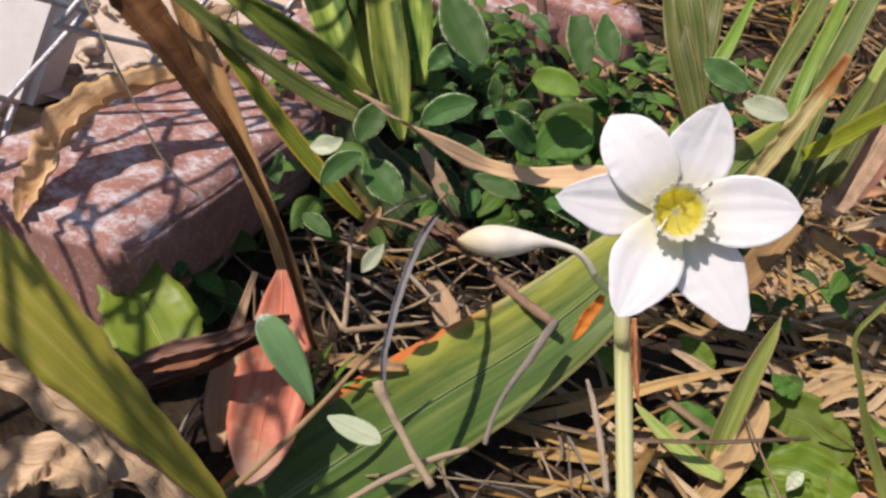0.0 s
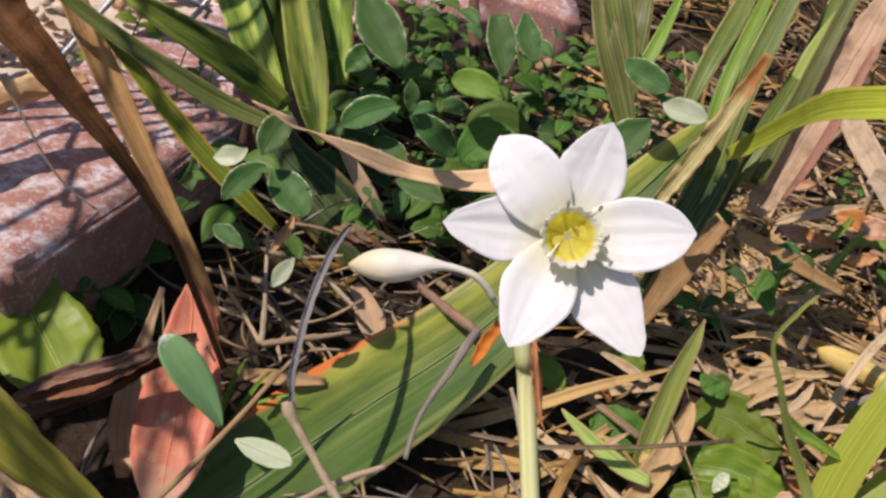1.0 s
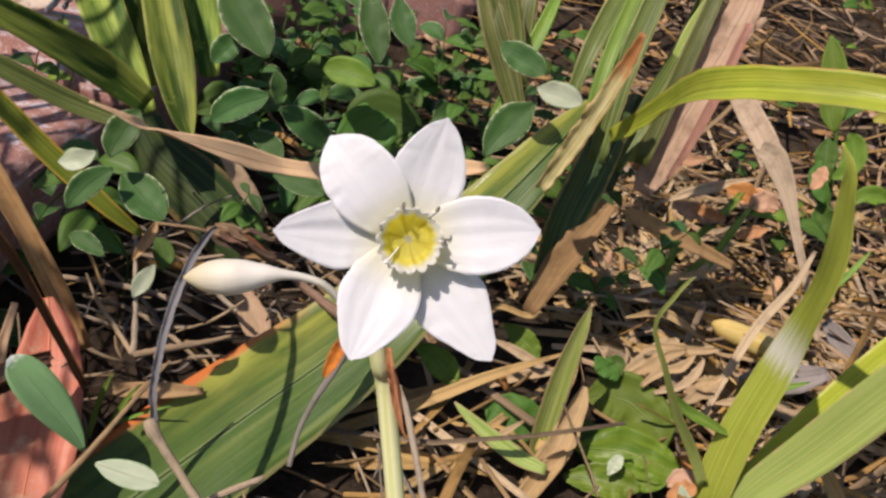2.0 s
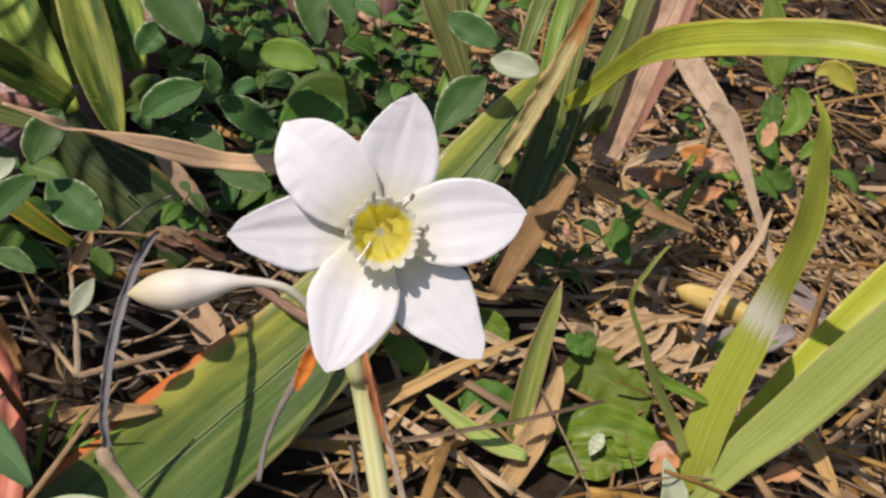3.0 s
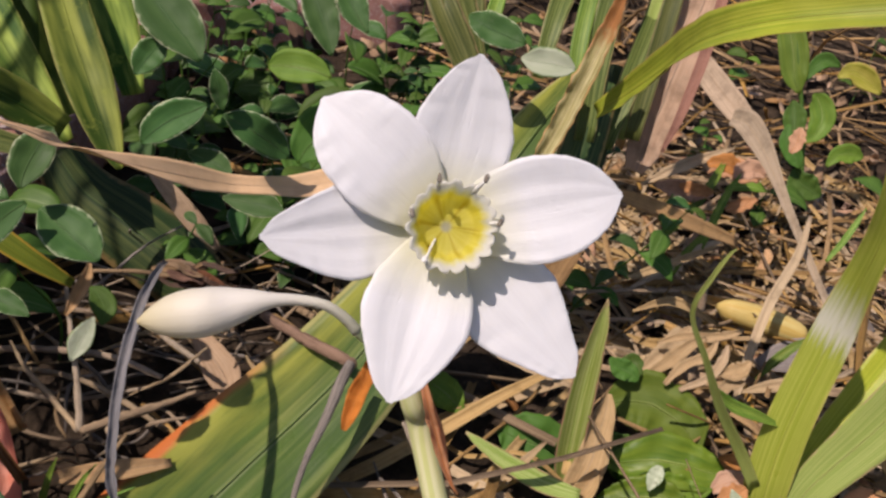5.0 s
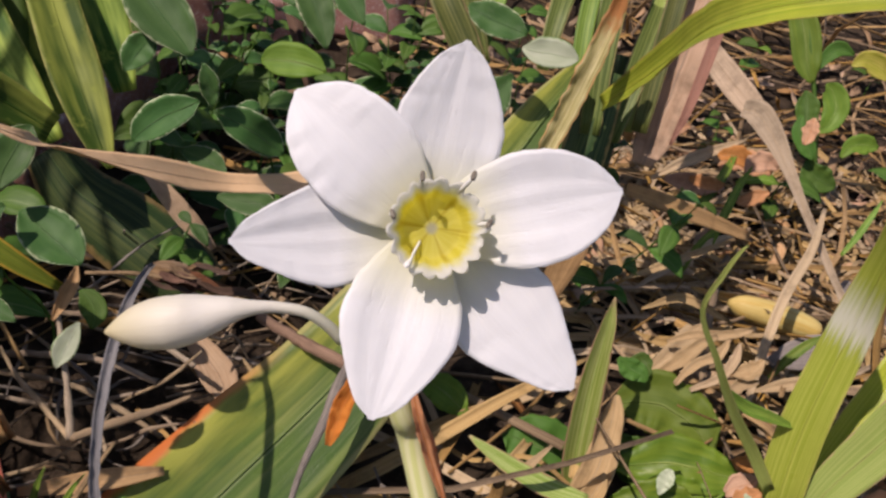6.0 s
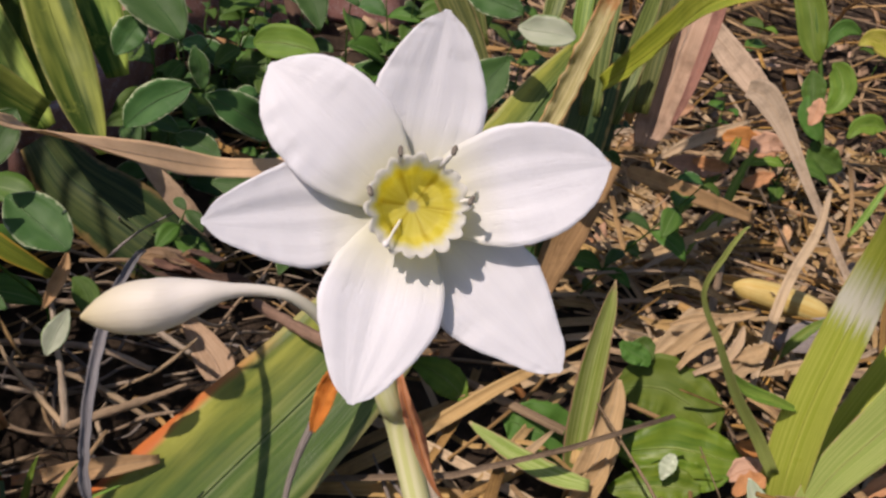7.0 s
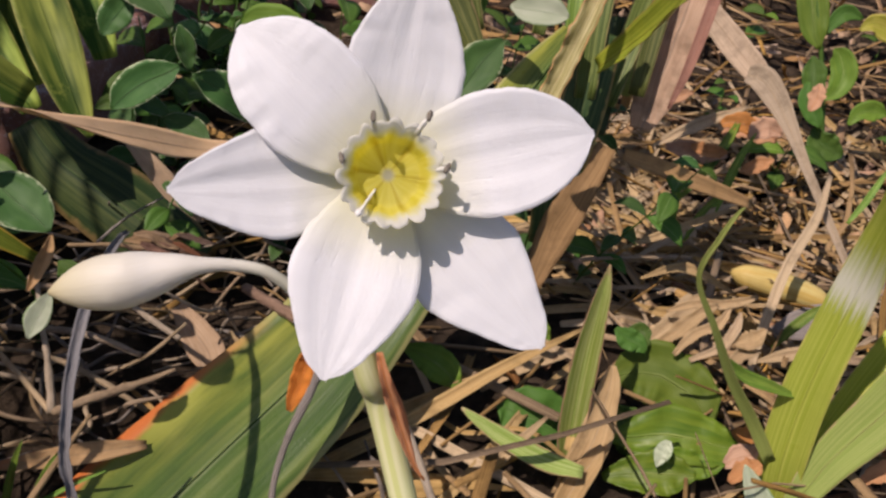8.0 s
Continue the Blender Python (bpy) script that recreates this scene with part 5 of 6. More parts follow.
FORKS = (
    [(-0.1734, 0.2826, 0.049, 0.00164), (-0.1686, 0.2663, 0.0354, 0.00226), (-0.1644, 0.2542, 0.022, 0.00256), (-0.1617, 0.2431, 0.0094, 0.00351)],
    [(-0.2063, 0.291, 0.0094, 0.00293), (-0.1813, 0.2863, 0.0147, 0.00295), (-0.1558, 0.2817, 0.0162, 0.00298), (-0.1338, 0.2749, 0.0116, 0.00226)],
    [(-0.1933, 0.2796, 0.0096, 0.00193), (-0.1726, 0.2728, 0.0125, 0.00241), (-0.1539, 0.2684, 0.0075, 0.00244), (-0.1294, 0.2558, -0.0008, 0.00221)],
    [(-0.1617, 0.2431, 0.0094, 0.00364), (-0.1458, 0.2493, 0.0123, 0.00351), (-0.1307, 0.2564, 0.0138, 0.00289), (-0.1196, 0.26, 0.0172, 0.00171)],
    [(-0.1617, 0.2431, 0.0094, 0.00228), (-0.1734, 0.2556, 0.0141, 0.0023), (-0.185, 0.2686, 0.0175, 0.00187), (-0.1935, 0.2809, 0.022, 0.00119)],
    [(-0.198, 0.2824, 0.0421, 0.00138), (-0.1905, 0.2752, 0.0353, 0.00184), (-0.1849, 0.2693, 0.0293, 0.00184), (-0.1808, 0.2687, 0.0207, 0.00117)],
    [(-0.1446, 0.2904, 0.0303, 0.00226), (-0.1331, 0.2831, 0.0259, 0.00251), (-0.119, 0.2762, 0.0198, 0.00253)],
    [(-0.2109, 0.3246, 0.0004, 0.00212), (-0.184, 0.32, 0.0114, 0.00239), (-0.1567, 0.317, 0.0148, 0.00242), (-0.1319, 0.3181, 0.0233, 0.00163)],
    [(-0.1994, 0.289, -0.01, 0.00201), (-0.171, 0.2835, -0.0099, 0.00204), (-0.1381, 0.2822, 0.0002, 0.00155)],
    [(-0.1676, 0.316, 0.0366, 0.00181), (-0.1432, 0.3138, 0.0394, 0.00209), (-0.1177, 0.3086, 0.0379, 0.00212), (-0.0945, 0.2988, 0.0375, 0.00159)],
    [(-0.0985, 0.2959, 0.0091, 0.00218), (-0.0876, 0.2821, 0.0039, 0.00215), (-0.0767, 0.2672, -0.0034, 0.00159)])
for k, pts in enumerate(FORKS):
    tube("twig", pts, (BARK, TWIG)[k % 2], None, "thin brittle pale twig on the litter", "twig", "twigs", knobs=0.45, rows=26, seed=10 + k)
LONG = (
    [(-0.0739, 0.2443, -0.0295, 0.00209), (-0.0446, 0.2477, -0.0139, 0.00637), (-0.0131, 0.2561, 0.0012, 0.00654), (0.0197, 0.2653, 0.0186, 0.00559), (0.0593, 0.2768, 0.0341, 0.00145)],
    [(-0.0649, 0.2597, -0.0286, 0.00136), (-0.0343, 0.2631, -0.012, 0.00497), (-0.0004, 0.2659, 0.0058, 0.00447), (0.0217, 0.2689, 0.0156, 0.00113)],
    [(-0.0838, 0.2364, -0.0185, 0.00126), (-0.052, 0.2327, -0.0133, 0.00586), (-0.0166, 0.2262, -0.0101, 0.00594), (0.0186, 0.2168, -0.0057, 0.0013)],
    [(-0.0613, 0.2242, -0.0235, 0.00176), (-0.0329, 0.221, -0.0134, 0.00581), (-0.0025, 0.2196, -0.0072, 0.00128)],
    [(0.0201, 0.292, 0.0223, 0.00117), (0.0373, 0.2845, 0.0215, 0.00587), (0.058, 0.2696, 0.0212, 0.00174)],
    [(0.1027, 0.3392, 0.0427, 0.00133), (0.1358, 0.3497, 0.0498, 0.0055), (0.1789, 0.3605, 0.0638, 0.00178)],
    [(0.193, 0.232, 0.0407, 0.00176), (0.2011, 0.2088, 0.0281, 0.00859), (0.2085, 0.1864, 0.0163, 0.00335)],
    [(-0.0058, 0.2179, -0.0164, 0.00155), (0.0155, 0.231, -0.0005, 0.00531), (0.0358, 0.242, 0.0114, 0.00136)],
    [(0.1053, 0.3163, 0.039, 0.00128), (0.135, 0.3253, 0.0417, 0.00598), (0.1602, 0.3118, 0.0364, 0.00166)],
    [(0.1084, 0.2956, 0.0135, 0.00235), (0.1204, 0.2975, 0.0238, 0.01173), (0.1368, 0.3076, 0.03, 0.01321), (0.1406, 0.3098, 0.0361, 0.0024)],
    [(0.117, 0.3296, 0.0146, 0.00126), (0.1324, 0.3234, 0.0131, 0.00566), (0.1531, 0.3208, 0.0209, 0.00691), (0.1678, 0.3202, 0.0285, 0.00126)],
    [(0.1625, 0.2788, 0.0165, 0.00117), (0.1763, 0.2773, 0.022, 0.00645), (0.1929, 0.2747, 0.0275, 0.00704), (0.2069, 0.2722, 0.0313, 0.00117)],
    [(0.1308, 0.2979, -0.0107, 0.00154), (0.1529, 0.2932, -0.0059, 0.00615), (0.1765, 0.2868, -0.0029, 0.00737), (0.1971, 0.2821, 0.0011, 0.00123)],
    [(0.022, 0.2858, -0.0127, 0.00196), (0.0412, 0.2947, -0.007, 0.00659), (0.0641, 0.3015, -0.0025, 0.00587), (0.0882, 0.3067, -0.0001, 0.0012)],
    [(0.1368, 0.3748, 0.0169, 0.00172), (0.168, 0.3896, 0.0267, 0.00639), (0.2008, 0.4047, 0.0375, 0.00587), (0.2251, 0.4176, 0.0389, 0.00151)],
    [(0.1697, 0.3677, 0.024, 0.00206), (0.2035, 0.3711, 0.016, 0.0071), (0.2278, 0.3623, 0.0151, 0.00178)],
    [(0.1658, 0.4475, 0.06, 0.00201), (0.2011, 0.4619, 0.0719, 0.00913), (0.2417, 0.469, 0.0891, 0.00169)])
for k, pts in enumerate(LONG):
    blade("straw", pts, STRAW, None, "flat pale straw lying on the litter", "straw", "straws", fold=0.7, wave=0.4, crumple=0.08, cols=4, seed=80 + k)

blade("dry_leaf", [(-0.1217, 0.3036, 0.0164, 0.00538), (-0.114, 0.2937, 0.0113, 0.01334), (-0.1073, 0.2849, 0.0053, 0.01486), (-0.1027, 0.2767, -0.0012, 0.00528)], PINKISH, None, "greyish papery dead leaf piece", "leaf", fold=0.3, crumple=0.1, cols=8, seed=91)
blade("dry_leaf", [(-0.1615, 0.2529, 0.08, 0.00126), (-0.1622, 0.2501, 0.0747, 0.00461), (-0.1651, 0.2473, 0.0681, 0.00419), (-0.168, 0.245, 0.0622, 0.00105)], TAN, None, "small curled tan leaf tip", "leaf", fold=0.8, crumple=0.1, cols=8, seed=92)
tangle = thing("dry_leaf", (-0.1180, 0.2830, 0.0420), "crumbled brown dead leaf in fibrous strands", "leaf")
tangle_rng = random.Random(31)
for k in range(22):
    s0 = tangle_rng.uniform(-0.1, 0.45)
    at = Vector((-0.1390 + 0.040 * s0, 0.2875 - 0.010 * s0 + tangle_rng.uniform(-0.004, 0.004), 0.0600 - 0.006 * s0 + tangle_rng.uniform(-0.009, 0.006)))
    way = Vector((tangle_rng.uniform(0.012, 0.030), tangle_rng.uniform(-0.006, 0.002), tangle_rng.uniform(-0.008, 0.004)))
    wide = tangle_rng.uniform(0.0012, 0.0042)
    pts = [(*(at + way * f + Vector((0, 0, tangle_rng.uniform(-0.0022, 0.0022)))), wide * w) for f, w in ((0, 0.3), (0.33, 1.0), (0.66, 0.9), (1.0, 0.2))]
    blade("strand", pts, (UMBER, DULLBROWN, RUSSET)[k % 3], tangle, fold=0.8, crumple=0.3, wave=0.8, cols=4, rows=14, seed=200 + k, notch=0.4)
blade("dry_leaf", [(-0.1742, 0.2164, 0.0098, 0.00293), (-0.159, 0.2176, 0.0119, 0.00639), (-0.1434, 0.2187, 0.0142, 0.00736), (-0.1269, 0.2235, 0.013, 0.00313)], TAN, None, "flat dry tan strip on the litter", "leaf", fold=0.3, cols=8, seed=101)
sprout = thing("grass_tuft", (-0.1671, 0.2097, -0.0069), "small tuft of thin yellow-green grass", "grass")
for k, pts in enumerate((
        [(-0.1701, 0.2046, -0.0072, 0.00209), (-0.1692, 0.2093, 0.0056, 0.00271), (-0.1672, 0.2127, 0.0167, 0.00207), (-0.1652, 0.2146, 0.0234, 0.00041)],
        [(-0.1644, 0.2046, -0.0073, 0.00169), (-0.1605, 0.2082, 0.0055, 0.0023), (-0.1564, 0.2105, 0.0163, 0.00187), (-0.1521, 0.2109, 0.0241, 0.00041)],
        [(-0.1666, 0.2066, -0.0096, 0.00127), (-0.1595, 0.2093, -0.0003, 0.0017), (-0.1482, 0.2098, 0.0084, 0.00127), (-0.1387, 0.2096, 0.0147, 0.00042)])):
    blade("blade", pts, GRASS, sprout, fold=0.5, seed=104 + k)

# ---- creeper ----
creeper = thing("creeper", (-0.0936, 0.3964, 0.0361), "low creeper with white-edged green leaves", "plant")
LEAVES = (
    ([(-0.1269, 0.3316, 0.1158, 0.0015), (-0.1319, 0.3315, 0.1123, 0.011), (-0.1404, 0.3318, 0.1069, 0.0155), (-0.1478, 0.331, 0.1002, 0.012), (-0.1523, 0.3296, 0.0949, 0.00125)], CREEPER),
    ([(-0.1208, 0.2952, 0.1264, 0.00136), (-0.1153, 0.297, 0.1236, 0.01061), (-0.1068, 0.2971, 0.1199, 0.0145), (-0.0981, 0.3011, 0.1133, 0.01153), (-0.0923, 0.3019, 0.109, 0.00122)], CREEPER),
    ([(-0.1216, 0.2918, 0.1296, 0.00134), (-0.1227, 0.2927, 0.1343, 0.00624), (-0.1242, 0.2931, 0.1398, 0.00707), (-0.1261, 0.2945, 0.1447, 0.00088)], CREEPER),
    ([(-0.065, 0.332, 0.1206, 0.00789), (-0.0685, 0.3301, 0.1151, 0.0242), (-0.0764, 0.33, 0.1094, 0.02578), (-0.0827, 0.3282, 0.102, 0.01578), (-0.085, 0.3258, 0.0963, 0.00132)], GREEN),
    ([(-0.079, 0.3157, 0.1414, 0.00146), (-0.084, 0.3181, 0.1421, 0.01072), (-0.0922, 0.3214, 0.1419, 0.01461), (-0.0996, 0.3237, 0.1407, 0.01169), (-0.1042, 0.3247, 0.1392, 0.00195)], FRESH),
    ([(-0.1315, 0.328, 0.1355, 0.0024), (-0.1368, 0.3335, 0.1411, 0.01682), (-0.1466, 0.3421, 0.1488, 0.02307), (-0.1551, 0.3503, 0.1568, 0.01442), (-0.1592, 0.3551, 0.1619, 0.00144)], CREEPER),
    ([(-0.1462, 0.3419, 0.139, 0.00195), (-0.1502, 0.3401, 0.1333, 0.01218), (-0.1542, 0.3383, 0.1275, 0.01072), (-0.1569, 0.3365, 0.1226, 0.00122)], CREEPER),
    ([(-0.0784, 0.33, 0.1467, 0.00125), (-0.0806, 0.3348, 0.1532, 0.011), (-0.0846, 0.3416, 0.1618, 0.0155), (-0.0889, 0.3491, 0.1714, 0.01)], CREEPER),
    ([(-0.0633, 0.3361, 0.1575, 0.00127), (-0.0684, 0.3412, 0.1627, 0.01165), (-0.072, 0.346, 0.1683, 0.01266), (-0.0754, 0.352, 0.1761, 0.00253)], CREEPER),
    ([(-0.178, 0.2233, 0.1226, 0.0014), (-0.1777, 0.2276, 0.1259, 0.00985), (-0.1758, 0.2332, 0.1304, 0.01175), (-0.1734, 0.2361, 0.1348, 0.00787), (-0.1721, 0.2382, 0.1372, 0.0009)], CREEPER),
    ([(-0.1739, 0.2306, 0.1127, 0.00146), (-0.1691, 0.2273, 0.1106, 0.01281), (-0.1629, 0.223, 0.1076, 0.01573), (-0.1581, 0.2197, 0.1053, 0.01098), (-0.1551, 0.2173, 0.1034, 0.00146)], CREEPER),
    ([(-0.1758, 0.2206, 0.1196, 0.0014), (-0.1794, 0.2182, 0.1172, 0.00762), (-0.1836, 0.2141, 0.1136, 0.00992), (-0.1864, 0.2103, 0.1095, 0.00679), (-0.1881, 0.209, 0.106, 0.00085)], CREEPER),
    ([(-0.1857, 0.2353, 0.1167, 0.00109), (-0.1888, 0.2347, 0.1135, 0.00726), (-0.1937, 0.235, 0.1106, 0.00908), (-0.1987, 0.2357, 0.1084, 0.00109)], PALE),
    ([(-0.0004, 0.3125, 0.1711, 0.0015), (-0.0058, 0.3151, 0.1717, 0.0115), (-0.0139, 0.3191, 0.1729, 0.014), (-0.0202, 0.3227, 0.1746, 0.01), (-0.024, 0.3252, 0.1761, 0.00125)], CREEPER),
    ([(-0.0114, 0.2854, 0.1718, 0.00139), (-0.0065, 0.2834, 0.172, 0.0102), (0.0002, 0.2811, 0.1727, 0.01206), (0.0057, 0.279, 0.173, 0.00835), (0.0089, 0.2778, 0.1731, 0.00116)], PALE),
    ([(-0.1161, 0.3215, 0.0772, 0.00156), (-0.1074, 0.3184, 0.0781, 0.01039), (-0.0974, 0.3146, 0.0787, 0.01195), (-0.0885, 0.3104, 0.0778, 0.00156)], CREEPER),
    ([(-0.1329, 0.3363, 0.0905, 0.0013), (-0.1265, 0.3334, 0.0901, 0.00935), (-0.1188, 0.3293, 0.0886, 0.01039), (-0.1129, 0.3251, 0.0856, 0.0013)], CREEPER),
    ([(-0.1558, 0.2199, 0.0804, 0.00096), (-0.1574, 0.2184, 0.0766, 0.00576), (-0.1596, 0.2164, 0.0718, 0.0073), (-0.1616, 0.2142, 0.0666, 0.00096)], PALE),
    ([(-0.1638, 0.2758, 0.0547, 0.00115), (-0.1602, 0.2732, 0.0527, 0.0083), (-0.1575, 0.2695, 0.0485, 0.00922), (-0.158, 0.2667, 0.0434, 0.00138)], GREEN),
    ([(-0.0081, 0.3384, 0.1093, 0.00161), (-0.0031, 0.3438, 0.1194, 0.01606), (0.0049, 0.3495, 0.1304, 0.01992), (0.0134, 0.3543, 0.1402, 0.00257)], CREEPER),
    ([(-0.0447, 0.2935, 0.066, 0.00184), (-0.0399, 0.2987, 0.0756, 0.01844), (-0.0314, 0.3025, 0.0837, 0.01352), (-0.0274, 0.3036, 0.0863, 0.00184)], CREEPER),
    ([(-0.0812, 0.3524, 0.0875, 0.00199), (-0.0724, 0.3574, 0.0976, 0.02991), (-0.0631, 0.3615, 0.1063, 0.03323), (-0.0495, 0.3606, 0.1074, 0.01329), (-0.0443, 0.3601, 0.1075, 0.00166)], GREEN),
    ([(-0.1802, 0.248, 0.0588, 0.00084), (-0.1854, 0.2509, 0.0601, 0.00712), (-0.1916, 0.254, 0.0611, 0.00838), (-0.1968, 0.2564, 0.0614, 0.00126)], CREEPER),
)
for k, (pts, m) in enumerate(LEAVES):
    blade("leaf", pts, m, creeper, fold=0.30, wave=0.30, cols=8, rows=16, seed=100 + k, thick=0.0003)


def sprig(at, reach, lean, count, size, seed, mats, parent):
    """A thin upright stem with opposite oval leaves."""
    rng = random.Random(seed)
    top = Vector(at) + Vector((lean[0], lean[1], reach))
    stem = [Vector(at).lerp(top, s) + Vector((rng.uniform(-1, 1), rng.uniform(-1, 1), 0)) * 0.006 * (s > 0) for s in (0, 0.35, 0.7, 1.0)]
    tube("stem", [(*p, 0.0016 - 0.0003 * i) for i, p in enumerate(stem)], GREEN, parent, sides=5, rows=10)
    line = glide([tuple(p) for p in stem], count)
    turn = rng.uniform(0, 6.28)
    for i in range(1, count + 1):
        turn += 1.57 + rng.uniform(-0.4, 0.4)
        for half in (0, math.pi):
            if rng.random() < 0.15:
                continue
            a = turn + half
            way = Vector((math.cos(a), math.sin(a), rng.uniform(-0.25, 0.5))).normalized()
            long = size * rng.uniform(0.6, 1.25) * (1.0 if i < count else 0.6)
            p = Vector(line[i])
            tip = p + way * long + Vector((0, 0, -0.25 * long))
            mid = p.lerp(tip, 0.5) + Vector((0, 0, 0.12 * long))
            q = p.lerp(mid, 0.5) + Vector((0, 0, 0.03 * long))
            r = mid.lerp(tip, 0.55) + Vector((0, 0, 0.04 * long))
            pts = [(*p, 0.0008), (*q, long * 0.42), (*mid, long * 0.56), (*r, long * 0.38), (*tip, 0.0006)]
            face = (Vector((0, 0, 1)) + Vector((rng.uniform(-0.4, 0.4), -0.5 + rng.uniform(-0.4, 0.4), 0))).normalized()
            blade("leaf", pts, rng.choice(mats), parent, fold=0.3, wave=0.3, cols=4, rows=8, seed=seed + i, face=face, thick=0.0003)


rng = random.Random(5)
for k in range(66):
    x, y = rng.uniform(-0.17, 0.10), rng.uniform(0.36, 0.62)
    if k > 57:
        x, y = rng.uniform(-0.27, -0.17), rng.uniform(0.27, 0.40)
    plant = thing("creeper", (x, y, ground_height(x, y)), "small upright creeper sprig with little oval leaves", "plant", "creeper sprigs")
    sprig((x, y, ground_height(x, y) - 0.003), rng.uniform(0.05, 0.13), (rng.uniform(-0.03, 0.03), rng.uniform(-0.05, 0.02)), rng.randint(3, 6), rng.uniform(0.018, 0.034), 300 + k,
          (CREEPER, CREEPER, GREEN, GREEN, GREEN), plant)
for k in range(9):
    x, y = rng.uniform(0.22, 0.75), rng.uniform(0.52, 0.95)
    plant = thing("weed", (x, y, ground_height(x, y)), "small green weed in the litter", "weed", "small weeds")
    sprig((x, y, ground_height(x, y) - 0.003), rng.uniform(0.04, 0.10), (rng.uniform(-0.03, 0.03), rng.uniform(-0.04, 0.02)), rng.randint(2, 4), rng.uniform(0.022, 0.040), 400 + k,
          (GREEN, FRESH, GREEN), plant)

for k, (x, y, tall) in enumerate(((-0.318, 0.432, 0.085), (-0.290, 0.425, 0.10), (-0.262, 0.432, 0.085), (-0.300, 0.470, 0.11), (-0.248, 0.405, 0.07))):
    foot = ground_height(x, y) + (0.05 if y < 0.43 else 0.0)
    plant = thing("weed", (x, y, foot), "bright lime-green seedling beside the bricks", "weed", "lime seedlings")
    sprig((x, y, foot - 0.004), tall, (0.012, -0.01), 4, 0.020, 470 + k, (BRIGHT, BRIGHT, FRESH, PALE), plant)

# ---- bricks, post and fence at the edge of the bed ----


def brick(at, turn, size, seed, name="brick"):
    """A worn brick: bevelled, with knocked corners."""
    bm = bmesh.new()
    bmesh.ops.create_cube(bm, size=1.0)
    bmesh.ops.scale(bm, vec=size, verts=bm.verts)
    bmesh.ops.bevel(bm, geom=bm.edges[:], offset=0.004, segments=2, affect="EDGES")
    bmesh.ops.subdivide_edges(bm, edges=[e for e in bm.edges if e.calc_length() > 0.03], cuts=9, use_grid_fill=True)
    for v in bm.verts:
        v.co += Vector(noise.noise_vector(v.co * 60 + Vector((seed * 9, 0, 0)))) * 0.0016 + Vector(noise.noise_vector(v.co * 17 + Vector((seed * 5, 3, 0)))) * 0.002
    mesh = bpy.data.meshes.new(name)
    bm.to_mesh(mesh)
    bm.free()
    for p in mesh.polygons:
        p.use_smooth = True
    mesh.materials.append(BRICK)
    ob = new(name, mesh)
    ob.matrix_world = pose(*at, rng.uniform(-2, 2), rng.uniform(-2, 2), turn)
    return ob


A, D1, D2 = Vector((-0.258, 0.193, 0)), Vector((0.245, 0.970, 0)), Vector((-0.970, 0.245, 0))
k = 0
for row in range(1):
    for col in range(3):
        size = (0.105, 0.205, 0.058)
        c = A + D1 * (0.1025 + 0.217 * col) + D2 * (0.0525 + 0.117 * row)
        ob = brick((c.x, c.y, 0.026 + 0.004 * ((k * 7) % 3)), -14.2, size, k)
        tagged(ob, "weathered red brick with flaking white paint", "brick", "border bricks")
        k += 1
for x, y, turn, h in ((-0.13, 0.70, 20, 0.10), (-0.03, 0.76, -5, 0.09), (-0.28, 0.78, 35, 0.10)):
    ob = brick((x, y, ground_height(x, y) + h * 0.05), turn, (0.15, 0.10, 0.058), k)
    tagged(ob, "red brick half buried behind the plants", "brick", "border bricks")
    k += 1


def post(at, size, turn, back, over):
    """A square post standing on its foot, leaning back and over."""
    bm = bmesh.new()
    bmesh.ops.create_cube(bm, size=1.0)
    bmesh.ops.scale(bm, vec=size, verts=bm.verts)
    bmesh.ops.bevel(bm, geom=bm.edges[:], offset=0.006, segments=2, affect="EDGES")
    mesh = bpy.data.meshes.new("fence_post")
    bm.to_mesh(mesh)
    bm.free()
    mesh.materials.append(WHITEWASH)
    ob = new("fence_post", mesh)
    ob.matrix_world = pose(*at, back, over, turn) @ pose(0, 0, size[2] / 2 - 0.09)
    return tagged(ob, "whitewashed square concrete fence post leaning over", "post")


post((-0.429, 0.433, -0.026), (0.05, 0.034, 0.5), -18, -4.5, 13.4)



def knot(i, j):
    """Where wires meet: the mesh runs along the bricks, then bends across behind them."""
    at = Vector((-0.3413, 0.3227, 0.0970)) + Vector((-0.0073, -0.0063, 0.0371)) * j
    if i < -1:
        return at - Vector((0.0270, 0.0332, 0.0119)) + Vector((0.0020, 0.0360, 0.0030)) * (i + 1)
    return at + Vector((0.0270, 0.0332, 0.0119)) * i


fence = thing("chain_link_fence", (-0.3665, 0.26, 0.0), "galvanised chain-link fence bent round the bricks", "fence")
for i in range(-12, 4):
    pts = []
    for j in range(-4, 10):
        column = i + (i + j) % 2
        at, along = knot(column, j), (knot(column + 1, j) - knot(column, j)).normalized()
        if at.z < (0.068 if column > 0 else 0.034 if column == 0 else 0.002):
            continue
        inward = along if column == i else -along
        out = along.cross(Vector((0, 0, 1))) * (0.0014 if column == i else -0.0014)
        for side in (-1, 1):
            pts.append((*(at - inward * 0.0036 + Vector((0, 0, side * 0.0036)) + out), 0.0036))
    tube("wire", pts, WIRE, fence, sides=8, rows=len(pts) * 3 - 3)

